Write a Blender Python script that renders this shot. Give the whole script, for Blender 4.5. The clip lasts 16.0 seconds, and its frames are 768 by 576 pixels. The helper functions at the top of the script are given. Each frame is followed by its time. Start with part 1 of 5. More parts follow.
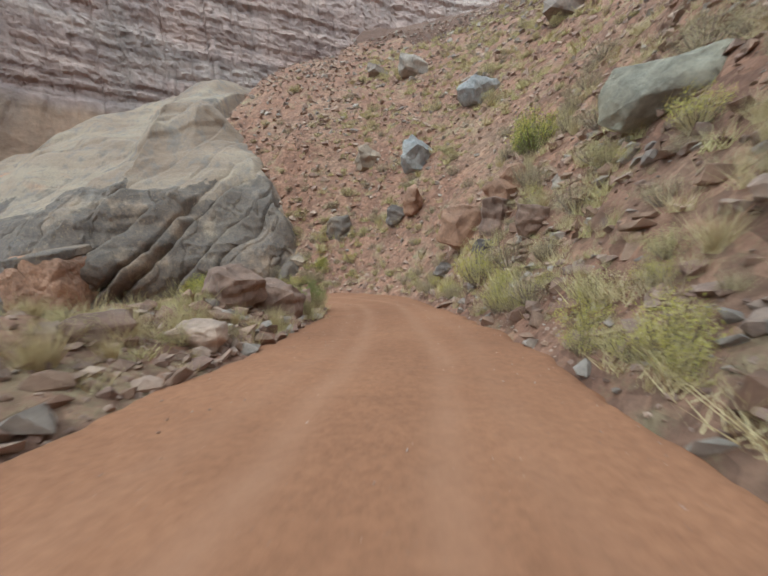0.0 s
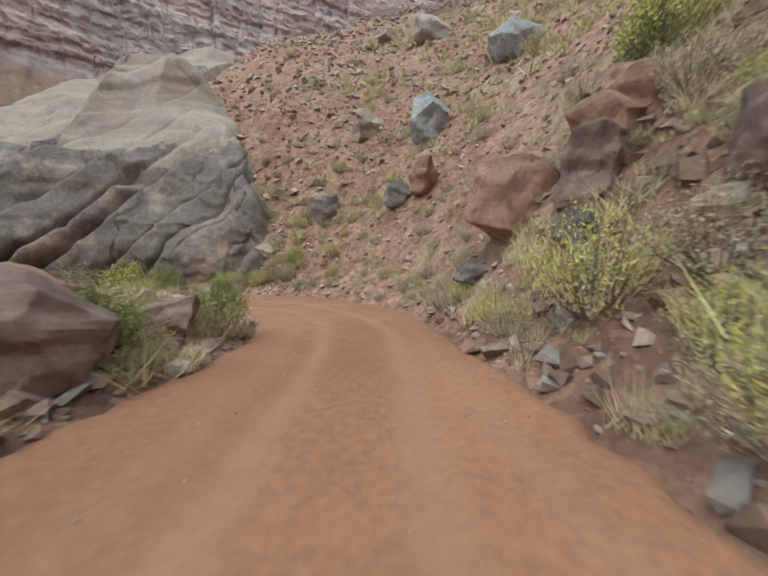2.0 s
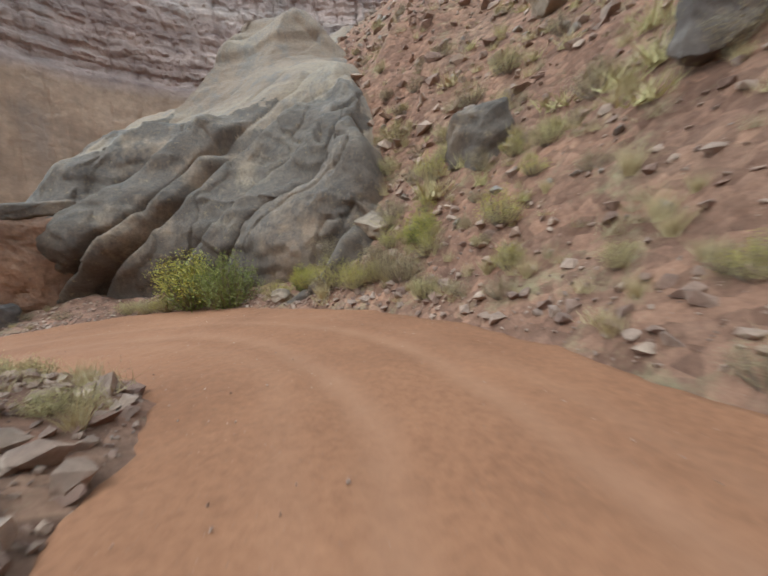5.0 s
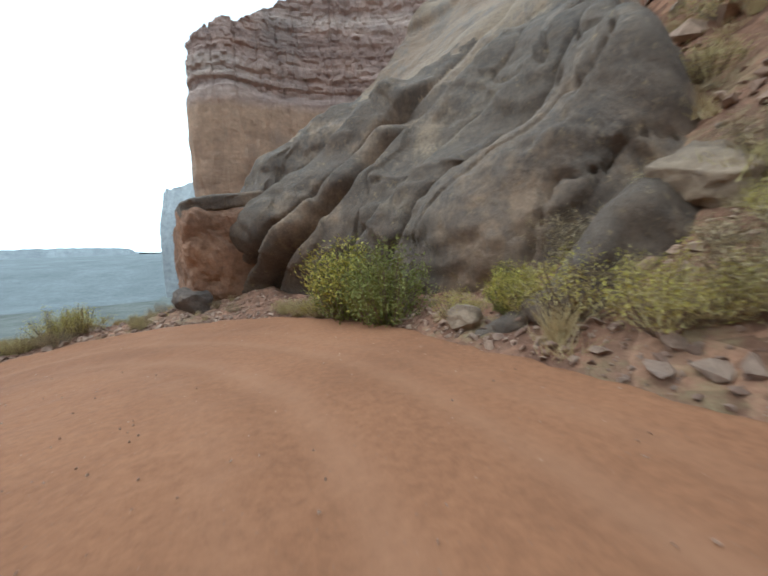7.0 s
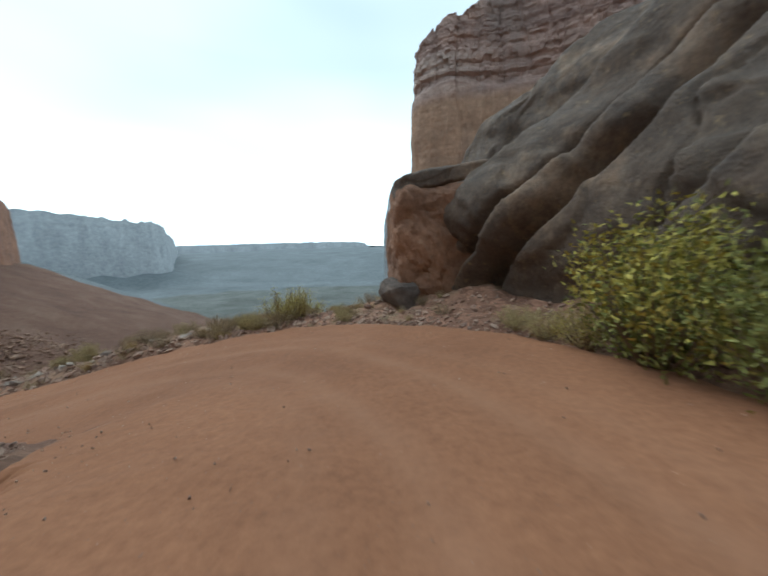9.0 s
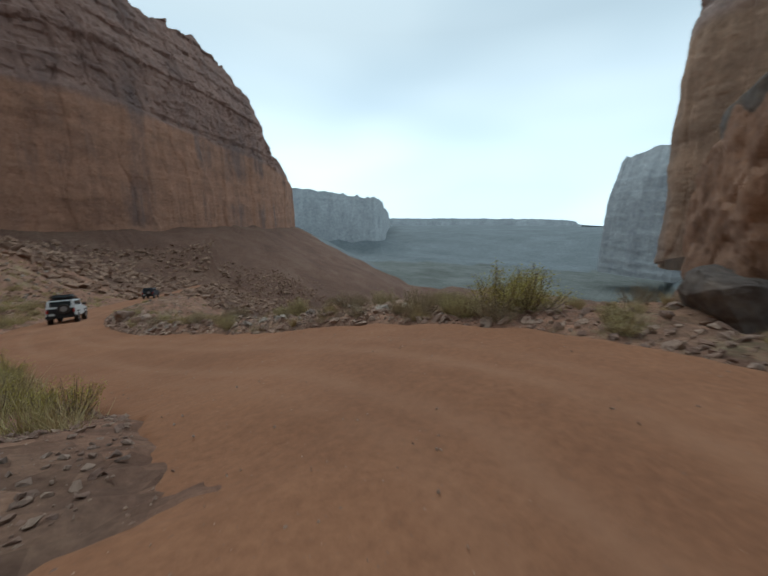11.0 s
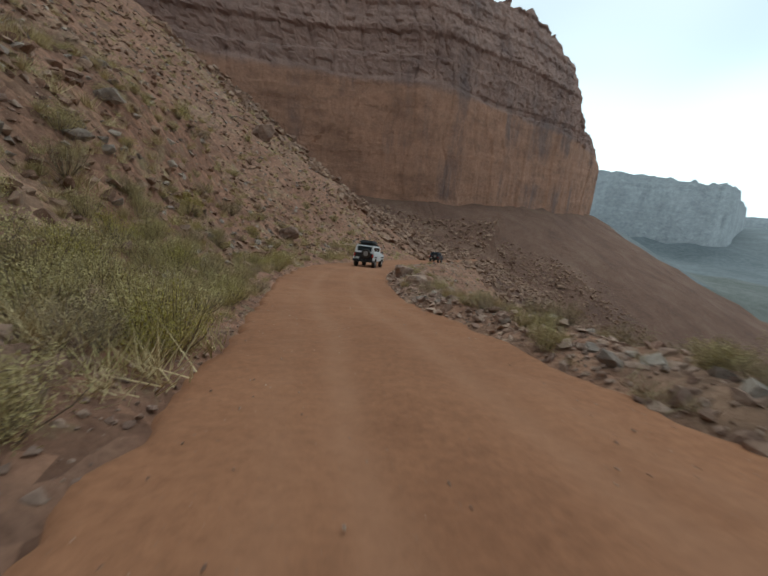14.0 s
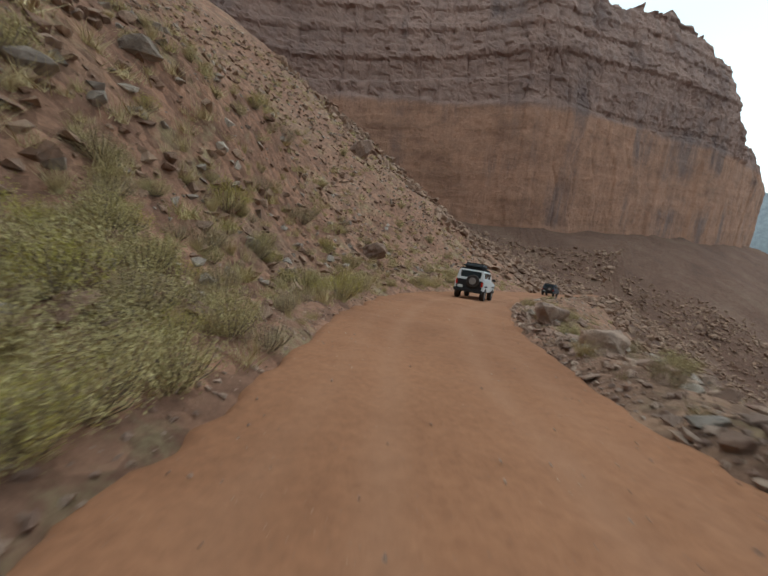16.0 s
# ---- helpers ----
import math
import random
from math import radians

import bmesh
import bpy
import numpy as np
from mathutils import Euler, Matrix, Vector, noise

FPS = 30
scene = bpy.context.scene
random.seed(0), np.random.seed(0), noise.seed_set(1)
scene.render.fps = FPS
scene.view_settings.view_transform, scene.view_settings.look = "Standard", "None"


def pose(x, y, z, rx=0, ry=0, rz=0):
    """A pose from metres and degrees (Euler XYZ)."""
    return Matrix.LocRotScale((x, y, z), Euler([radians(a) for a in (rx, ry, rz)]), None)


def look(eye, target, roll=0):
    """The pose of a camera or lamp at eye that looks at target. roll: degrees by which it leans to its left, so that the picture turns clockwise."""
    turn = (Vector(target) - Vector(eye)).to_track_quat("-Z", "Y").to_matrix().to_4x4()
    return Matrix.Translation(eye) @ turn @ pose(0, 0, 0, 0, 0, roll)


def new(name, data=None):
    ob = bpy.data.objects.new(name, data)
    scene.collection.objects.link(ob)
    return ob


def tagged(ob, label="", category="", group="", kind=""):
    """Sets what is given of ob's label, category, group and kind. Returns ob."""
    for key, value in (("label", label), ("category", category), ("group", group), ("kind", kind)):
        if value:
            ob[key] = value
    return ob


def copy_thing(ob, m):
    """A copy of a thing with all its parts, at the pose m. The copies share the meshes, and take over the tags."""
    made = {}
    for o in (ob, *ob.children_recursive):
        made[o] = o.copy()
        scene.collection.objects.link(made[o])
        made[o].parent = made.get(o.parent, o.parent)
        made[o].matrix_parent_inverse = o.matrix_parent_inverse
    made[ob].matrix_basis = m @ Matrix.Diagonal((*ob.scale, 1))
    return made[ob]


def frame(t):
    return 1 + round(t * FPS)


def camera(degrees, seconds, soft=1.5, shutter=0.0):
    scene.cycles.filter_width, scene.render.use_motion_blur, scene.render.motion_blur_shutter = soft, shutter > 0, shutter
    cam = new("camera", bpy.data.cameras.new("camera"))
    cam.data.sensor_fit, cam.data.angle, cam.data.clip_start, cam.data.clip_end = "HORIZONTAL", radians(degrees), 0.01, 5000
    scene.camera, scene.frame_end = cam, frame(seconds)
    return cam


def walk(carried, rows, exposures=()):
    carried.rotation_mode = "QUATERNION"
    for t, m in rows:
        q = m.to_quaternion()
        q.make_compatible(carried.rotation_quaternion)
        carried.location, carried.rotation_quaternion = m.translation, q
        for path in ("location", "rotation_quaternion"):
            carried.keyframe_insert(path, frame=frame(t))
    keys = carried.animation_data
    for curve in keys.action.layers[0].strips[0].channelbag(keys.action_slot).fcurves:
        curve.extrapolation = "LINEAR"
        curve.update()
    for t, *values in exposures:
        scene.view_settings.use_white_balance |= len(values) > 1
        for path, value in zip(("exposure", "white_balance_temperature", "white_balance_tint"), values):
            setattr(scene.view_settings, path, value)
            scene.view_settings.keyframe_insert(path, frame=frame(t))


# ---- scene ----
cam = camera(99.0, 16.0, soft=1.6, shutter=0.4)
PATH = [
    (0, (5.263, -1.639, -1.872), (4.598, 3.267, -2.574), -2.48),
    (0.5, (5.192, 0.225, -2.045), (4.525, 5.131, -2.745), -1.78),
    (1, (5.058, 2.150, -2.271), (4.393, 7.058, -2.959), -0.88),
    (1.5, (4.968, 4.050, -2.485), (4.280, 8.955, -3.170), 0.14),
    (2, (4.870, 5.837, -2.629), (4.164, 10.738, -3.321), 0.66),
    (2.5, (4.725, 7.625, -2.800), (3.944, 12.516, -3.484), 1.14),
    (3, (4.471, 9.351, -2.964), (3.544, 14.211, -3.683), 0.50),
    (3.2, (4.302, 9.987, -3.027), (3.305, 14.833, -3.750), 0.75),
    (5.3, (0.188, 17.306, -3.841), (-2.818, 21.234, -4.568), -2.64),
    (5.5, (-0.240, 17.786, -3.884), (-3.444, 21.559, -4.587), -2.49),
    (6, (-1.427, 18.826, -3.994), (-5.063, 22.186, -4.693), -2.70),
    (6.5, (-2.668, 19.599, -4.097), (-6.737, 22.423, -4.782), -3.33),
    (7, (-3.931, 20.138, -4.201), (-8.347, 22.392, -4.848), -2.30),
    (7.5, (-5.117, 20.458, -4.304), (-9.797, 22.103, -4.936), -2.86),
    (8, (-6.222, 20.506, -4.369), (-11.097, 21.422, -4.998), -2.30),
    (8.5, (-7.346, 20.362, -4.473), (-12.304, 20.517, -5.097), -2.64),
    (9, (-8.390, 20.069, -4.553), (-13.315, 19.470, -5.167), -1.72),
    (9.5, (-9.439, 19.627, -4.637), (-14.223, 18.306, -5.243), -1.84),
    (10, (-10.280, 19.081, -4.724), (-14.819, 17.084, -5.366), -1.29),
    (10.2, (-10.561, 18.814, -4.768), (-14.971, 16.565, -5.467), -1.21),
    (12.3, (-13.365, 14.905, -5.691), (-15.666, 10.662, -6.995), 2.58),
    (12.5, (-13.500, 14.339, -5.802), (-15.514, 9.960, -7.131), 2.26),
    (13, (-13.676, 12.921, -6.132), (-15.046, 8.309, -7.491), 5.37),
    (13.5, (-13.932, 11.449, -6.479), (-14.770, 6.698, -7.794), 3.11),
    (14, (-13.988, 9.885, -6.861), (-14.441, 5.099, -8.234), 5.25),
    (14.5, (-13.963, 8.295, -7.220), (-13.932, 3.480, -8.567), 3.75),
    (15, (-13.776, 6.655, -7.585), (-13.340, 1.858, -8.926), 4.56),
    (15.5, (-13.569, 4.977, -7.916), (-12.832, 0.189, -9.153), 3.94),
    (16, (-13.300, 3.225, -8.219), (-12.376, -1.564, -9.319), 5.06),
]
walk(cam, [(t, look(eye, target, roll)) for t, eye, target, roll in PATH],
     exposures=[(t, ev, kelvin, -1) for t, ev, kelvin in ((0, 0.64, 5500), (3, 0.72, 5500), (6, 0.64, 5550), (8, 0.22, 5600), (10, -0.38, 5650), (12.5, -0.75, 5800), (13.5, -0.52, 5900), (14.5, -0.3, 5900), (16, -0.08, 5900))])

# world: rain cloud over the canyon, thinner and brighter towards the open valley in the west
world = bpy.data.worlds.new("overcast_sky")
scene.world = world
world.use_nodes = True
wn, wl = world.node_tree.nodes, world.node_tree.links
wn.clear()
sky = wn.new("ShaderNodeTexSky")
sky.sky_type, sky.sun_disc = "NISHITA", False
sky.sun_elevation, sky.sun_rotation = radians(56), radians(-150)
sky.air_density, sky.dust_density = 1.5, 4.0
geo = wn.new("ShaderNodeTexCoord")
stretch = wn.new("ShaderNodeMapping")
stretch.inputs["Scale"].default_value = (1.2, 1.2, 3.5)
clouds = wn.new("ShaderNodeTexNoise")
clouds.inputs["Scale"].default_value, clouds.inputs["Detail"].default_value = 1.1, 2.0
cloud_ramp = wn.new("ShaderNodeValToRGB")
cloud_ramp.color_ramp.elements[0].position, cloud_ramp.color_ramp.elements[0].color = 0.36, (8.0, 9.0, 9.7, 1)
cloud_ramp.color_ramp.elements[1].position, cloud_ramp.color_ramp.elements[1].color = 0.60, (10.0, 10.8, 11.2, 1)
mix = wn.new("ShaderNodeMix")
mix.data_type = "RGBA"
mix.inputs[0].default_value = 0.85
bg = wn.new("ShaderNodeBackground")
bg.inputs["Strength"].default_value = 0.12
wout = wn.new("ShaderNodeOutputWorld")
wl.new(geo.outputs["Generated"], stretch.inputs[0])
wl.new(stretch.outputs[0], clouds.inputs["Vector"])
wl.new(clouds.outputs[0], cloud_ramp.inputs[0])
wl.new(sky.outputs[0], mix.inputs[6])
wl.new(cloud_ramp.outputs[0], mix.inputs[7])
# the cloud thins above the horizon
height = wn.new("ShaderNodeSeparateXYZ")
thin = wn.new("ShaderNodeMapRange")
thin.inputs["From Min"].default_value, thin.inputs["From Max"].default_value = 0.0, 0.45
thin.inputs["To Min"].default_value, thin.inputs["To Max"].default_value = 1.75, 0.95
glow = wn.new("ShaderNodeVectorMath")
glow.operation = "SCALE"
wl.new(geo.outputs["Generated"], height.inputs[0])
wl.new(height.outputs[2], thin.inputs["Value"])
wl.new(mix.outputs[2], glow.inputs[0])
wl.new(thin.outputs[0], glow.inputs["Scale"])
wl.new(glow.outputs[0], bg.inputs[0])
wl.new(bg.outputs[0], wout.inputs[0])
sun_data = bpy.data.lights.new("sun", "SUN")
sun_data.energy, sun_data.angle, sun_data.color = 1.1, radians(30), (1.0, 0.96, 0.9)
sun = new("sun", sun_data)
sun.matrix_world = look((0, 0, 80), (27, 47, 0))


# ---- materials ----
def ramp(nt, src, stops):
    node = nt.nodes.new("ShaderNodeValToRGB")
    els = node.color_ramp.elements
    while len(els) < len(stops):
        els.new(0.5)
    for el, (p, c) in zip(els, stops):
        el.position, el.color = p, (*c, 1)
    nt.links.new(src, node.inputs[0])
    return node.outputs[0]


def noise_node(nt, vec, scale, detail=6.0, rough=0.6, stretch_by=None):
    if stretch_by:
        m = nt.nodes.new("ShaderNodeMapping")
        m.inputs["Scale"].default_value = stretch_by
        nt.links.new(vec, m.inputs[0])
        vec = m.outputs[0]
    node = nt.nodes.new("ShaderNodeTexNoise")
    node.inputs["Scale"].default_value, node.inputs["Detail"].default_value, node.inputs["Roughness"].default_value = scale, detail, rough
    nt.links.new(vec, node.inputs["Vector"])
    return node.outputs[0]


def blend(nt, fac, a, b, kind="MIX"):
    node = nt.nodes.new("ShaderNodeMix")
    node.data_type, node.blend_type = "RGBA", kind
    for slot, v in ((0, fac), (6, a), (7, b)):
        if hasattr(v, "links"):
            nt.links.new(v, node.inputs[slot])
        elif slot == 0:
            node.inputs[0].default_value = v
        else:
            node.inputs[slot].default_value = (*v, 1)
    return node.outputs[2]


def material(name, roughness=0.9):
    m = bpy.data.materials.new(name)
    m.use_nodes = True
    nt = m.node_tree
    bsdf = nt.nodes["Principled BSDF"]
    bsdf.inputs["Roughness"].default_value = roughness
    bsdf.inputs["Specular IOR Level"].default_value = 0.25
    coord = nt.nodes.new("ShaderNodeTexCoord").outputs["Object"]
    return m, nt, bsdf, coord


def bump(nt, bsdf, height, strength, distance):
    b = nt.nodes.new("ShaderNodeBump")
    b.inputs["Strength"].default_value, b.inputs["Distance"].default_value = strength, distance
    nt.links.new(height, b.inputs["Height"])
    nt.links.new(b.outputs[0], bsdf.inputs["Normal"])


def plain(name, colour, roughness=0.5, metallic=0.0, spread=0.15, scale=8.0):
    m, nt, bsdf, co = material(name, roughness)
    n = noise_node(nt, co, scale)
    lo, hi = [max(0, c * (1 - spread)) for c in colour], [min(1, c * (1 + spread)) for c in colour]
    nt.links.new(ramp(nt, n, [(0.3, lo), (0.7, hi)]), bsdf.inputs["Base Color"])
    bsdf.inputs["Metallic"].default_value = metallic
    return m


def road_material():
    m, nt, bsdf, co = material("packed_red_dirt", 0.95)
    big = ramp(nt, noise_node(nt, co, 0.25, 5), [(0.35, (0.232, 0.105, 0.055)), (0.65, (0.3, 0.14, 0.074))])
    fine = ramp(nt, noise_node(nt, co, 9.0, 8, 0.7), [(0.3, (0.78, 0.76, 0.74)), (0.7, (1.12, 1.12, 1.1))])
    col = blend(nt, 1.0, big, fine, "MULTIPLY")
    grit = ramp(nt, noise_node(nt, co, 26.0, 3, 0.7), [(0.66, (0, 0, 0)), (0.72, (1, 1, 1))])
    col = blend(nt, grit, col, (0.2, 0.12, 0.085))
    worn = nt.nodes.new("ShaderNodeAttribute")
    worn.attribute_name = "wheel_wear"
    track = nt.nodes.new("ShaderNodeMath")
    track.operation = "MULTIPLY"
    nt.links.new(worn.outputs["Fac"], track.inputs[0])
    nt.links.new(noise_node(nt, co, 0.9, 5, 0.6), track.inputs[1])
    col = blend(nt, track.outputs[0], col, (0.315, 0.16, 0.092))
    nt.links.new(col, bsdf.inputs["Base Color"])
    bump(nt, bsdf, noise_node(nt, co, 14.0, 8, 0.75), 0.35, 0.03)
    return m


def pebbles(nt, vec, scale):
    """Random grey for each pebble, and the pebbles' height."""
    v = nt.nodes.new("ShaderNodeTexVoronoi")
    v.inputs["Scale"].default_value, v.inputs["Randomness"].default_value = scale, 1.0
    nt.links.new(vec, v.inputs["Vector"])
    sep = nt.nodes.new("ShaderNodeSeparateColor")
    nt.links.new(v.outputs["Color"], sep.inputs[0])
    return sep.outputs[0], v.outputs["Distance"]


def soil_material():
    m, nt, bsdf, co = material("talus_soil", 1.0)
    big = ramp(nt, noise_node(nt, co, 0.12, 6), [(0.3, (0.275, 0.15, 0.1)), (0.5, (0.32, 0.183, 0.124)), (0.7, (0.34, 0.225, 0.155))])
    patch = ramp(nt, noise_node(nt, co, 0.5, 7, 0.7), [(0.3, (0.66, 0.63, 0.64)), (0.7, (1.18, 1.15, 1.1))])
    fine = ramp(nt, noise_node(nt, co, 7.0, 8, 0.75), [(0.3, (0.62, 0.6, 0.6)), (0.7, (1.2, 1.2, 1.2))])
    col = blend(nt, 1.0, blend(nt, 1.0, big, patch, "MULTIPLY"), fine, "MULTIPLY")
    tone, lump = pebbles(nt, co, 3.2)
    col = blend(nt, 0.8, col, ramp(nt, tone, [(0.0, (0.6, 0.57, 0.56)), (0.6, (1.0, 1.0, 1.0)), (1.0, (1.35, 1.32, 1.28))]), "MULTIPLY")
    dry = ramp(nt, noise_node(nt, co, 0.3, 9, 0.8), [(0.54, (0, 0, 0)), (0.66, (0.75, 0.75, 0.75))])
    col = blend(nt, dry, col, ramp(nt, noise_node(nt, co, 4.0, 8, 0.8), [(0.3, (0.2, 0.165, 0.085)), (0.7, (0.46, 0.39, 0.22))]))
    nt.links.new(col, bsdf.inputs["Base Color"])
    high = nt.nodes.new("ShaderNodeMath")
    high.operation = "SUBTRACT"
    nt.links.new(noise_node(nt, co, 5.0, 9, 0.8), high.inputs[0])
    nt.links.new(lump, high.inputs[1])
    bump(nt, bsdf, high.outputs[0], 0.8, 0.12)
    return m


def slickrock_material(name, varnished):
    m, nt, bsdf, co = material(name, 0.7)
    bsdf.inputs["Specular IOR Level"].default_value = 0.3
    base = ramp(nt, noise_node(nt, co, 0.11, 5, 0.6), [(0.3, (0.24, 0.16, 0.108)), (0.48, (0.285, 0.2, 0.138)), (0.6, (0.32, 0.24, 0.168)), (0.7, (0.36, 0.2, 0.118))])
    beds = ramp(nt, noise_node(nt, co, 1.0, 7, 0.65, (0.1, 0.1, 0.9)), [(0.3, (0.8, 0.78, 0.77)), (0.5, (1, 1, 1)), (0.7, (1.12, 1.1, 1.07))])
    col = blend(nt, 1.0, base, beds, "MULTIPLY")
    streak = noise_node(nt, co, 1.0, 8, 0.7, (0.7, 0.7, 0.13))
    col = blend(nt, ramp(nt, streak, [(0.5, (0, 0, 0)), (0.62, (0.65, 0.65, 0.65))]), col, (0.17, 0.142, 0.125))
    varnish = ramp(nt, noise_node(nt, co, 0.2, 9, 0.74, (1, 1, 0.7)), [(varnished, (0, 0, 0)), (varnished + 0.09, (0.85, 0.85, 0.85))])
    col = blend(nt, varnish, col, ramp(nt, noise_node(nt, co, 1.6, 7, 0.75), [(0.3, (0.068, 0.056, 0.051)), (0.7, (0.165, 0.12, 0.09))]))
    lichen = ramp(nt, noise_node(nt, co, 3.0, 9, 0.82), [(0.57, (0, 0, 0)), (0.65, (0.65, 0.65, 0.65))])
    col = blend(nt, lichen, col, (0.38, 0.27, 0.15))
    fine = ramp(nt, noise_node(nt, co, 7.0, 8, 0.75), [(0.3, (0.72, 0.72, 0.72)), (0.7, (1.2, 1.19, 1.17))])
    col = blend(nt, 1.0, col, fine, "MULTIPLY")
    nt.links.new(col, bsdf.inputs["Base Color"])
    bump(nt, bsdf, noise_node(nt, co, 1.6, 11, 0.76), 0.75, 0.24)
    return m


def cliff_material(name, lo, mid, hi, dark, bed=0.35, layered=1.0, low=None, split=0.0, dip=0.0):
    m, nt, bsdf, co = material(name, 0.92)
    base = ramp(nt, noise_node(nt, co, 1.0, 4, 0.5, (0.012, 0.012, bed * 0.2)), [(0.32, lo), (0.5, mid), (0.68, hi)])
    beds = ramp(nt, noise_node(nt, co, 1.0, 3, 0.5, (0.05, 0.05, bed)), [(0.35, (0.76, 0.75, 0.75)), (0.6, (1.07, 1.07, 1.05))])
    col = blend(nt, layered, base, beds, "MULTIPLY")
    if low:
        # a massive bed of another colour below the ledges
        sep = nt.nodes.new("ShaderNodeSeparateXYZ")
        nt.links.new(co, sep.inputs[0])
        wave = nt.nodes.new("ShaderNodeMath")
        wave.operation, wave.inputs[1].default_value = "MULTIPLY_ADD", 6.0
        nt.links.new(noise_node(nt, co, 0.06, 5, 0.6), wave.inputs[0])
        # the bed dips towards the west end of the wall
        run = nt.nodes.new("ShaderNodeMath")
        run.operation, run.inputs[1].default_value = "ADD", 60.0
        nt.links.new(sep.outputs[0], run.inputs[0])
        held = nt.nodes.new("ShaderNodeClamp")
        held.inputs["Min"].default_value, held.inputs["Max"].default_value = -25.0, 10.0
        nt.links.new(run.outputs[0], held.inputs["Value"])
        level = nt.nodes.new("ShaderNodeMath")
        level.operation, level.inputs[1].default_value = "MULTIPLY_ADD", -dip
        nt.links.new(held.outputs[0], level.inputs[0])
        nt.links.new(sep.outputs[2], level.inputs[2])
        nt.links.new(level.outputs[0], wave.inputs[2])
        over = nt.nodes.new("ShaderNodeMapRange")
        over.inputs["From Min"].default_value, over.inputs["From Max"].default_value = split + 2.0, split + 5.0
        nt.links.new(wave.outputs[0], over.inputs["Value"])
        body = ramp(nt, noise_node(nt, co, 1.0, 7, 0.6, (0.05, 0.05, 0.12)), [(0.3, [c * 0.72 for c in low]), (0.5, low), (0.7, [c * 1.15 for c in low])])
        col = blend(nt, over.outputs[0], body, col)
    streak = ramp(nt, noise_node(nt, co, 1.0, 6, 0.65, (0.07, 0.07, 0.008)), [(0.48, (0, 0, 0)), (0.62, (0.75, 0.75, 0.75))])
    stain = ramp(nt, noise_node(nt, co, 0.035, 6, 0.6), [(0.42, (0, 0, 0)), (0.6, (1, 1, 1))])
    col = blend(nt, blend(nt, 1.0, streak, stain, "MULTIPLY"), col, dark)
    blotch = ramp(nt, noise_node(nt, co, 0.15, 8, 0.7), [(0.3, (0.75, 0.75, 0.77)), (0.7, (1.15, 1.13, 1.1))])
    col = blend(nt, 1.0, col, blotch, "MULTIPLY")
    fine = ramp(nt, noise_node(nt, co, 0.9, 9, 0.75), [(0.3, (0.78, 0.78, 0.78)), (0.7, (1.12, 1.12, 1.12))])
    col = blend(nt, 1.0, col, fine, "MULTIPLY")
    nt.links.new(col, bsdf.inputs["Base Color"])
    bump(nt, bsdf, noise_node(nt, co, 0.6, 10, 0.75), 0.8, 1.0)
    return m


def stone_material(name, lo, hi, spot, per_island=True):
    m, nt, bsdf, co = material(name, 0.9)
    if per_island:
        rnd = nt.nodes.new("ShaderNodeNewGeometry").outputs["Random Per Island"]
    else:
        rnd = nt.nodes.new("ShaderNodeObjectInfo").outputs["Random"]
    base = ramp(nt, rnd, [(0.0, lo), (1.0, hi)])
    mott = ramp(nt, noise_node(nt, co, 3.0, 9, 0.75), [(0.3, (0.62, 0.61, 0.6)), (0.7, (1.3, 1.28, 1.24))])
    face = ramp(nt, noise_node(nt, co, 0.55, 6, 0.65), [(0.35, (0.7, 0.7, 0.72)), (0.65, (1.2, 1.17, 1.12))])
    mott = blend(nt, 1.0, mott, face, "MULTIPLY")
    col = blend(nt, 1.0, base, mott, "MULTIPLY")
    lich = ramp(nt, noise_node(nt, co, 1.1, 8, 0.7), [(0.55, (0, 0, 0)), (0.7, (0.7, 0.7, 0.7))])
    col = blend(nt, lich, col, spot)
    nt.links.new(col, bsdf.inputs["Base Color"])
    bump(nt, bsdf, noise_node(nt, co, 3.0, 10, 0.78), 0.8, 0.12)
    return m


def leaf_material(name, lo, hi):
    m, nt, bsdf, co = material(name, 0.8)
    rnd = nt.nodes.new("ShaderNodeNewGeometry").outputs["Random Per Island"]
    nt.links.new(ramp(nt, rnd, [(0.0, lo), (1.0, hi)]), bsdf.inputs["Base Color"])
    return m


def valley_material(name, lo, mid, hi, scale=0.02):
    m, nt, bsdf, co = material(name, 1.0)
    big = ramp(nt, noise_node(nt, co, scale, 9, 0.7), [(0.3, lo), (0.5, mid), (0.7, hi)])
    scrub = ramp(nt, noise_node(nt, co, 17 * scale, 9, 0.8), [(0.3, (0.55, 0.58, 0.55)), (0.65, (1.2, 1.18, 1.15))])
    nt.links.new(blend(nt, 1.0, big, scrub, "MULTIPLY"), bsdf.inputs["Base Color"])
    bump(nt, bsdf, noise_node(nt, co, 0.35, 9, 0.8), 0.7, 1.6)
    return m


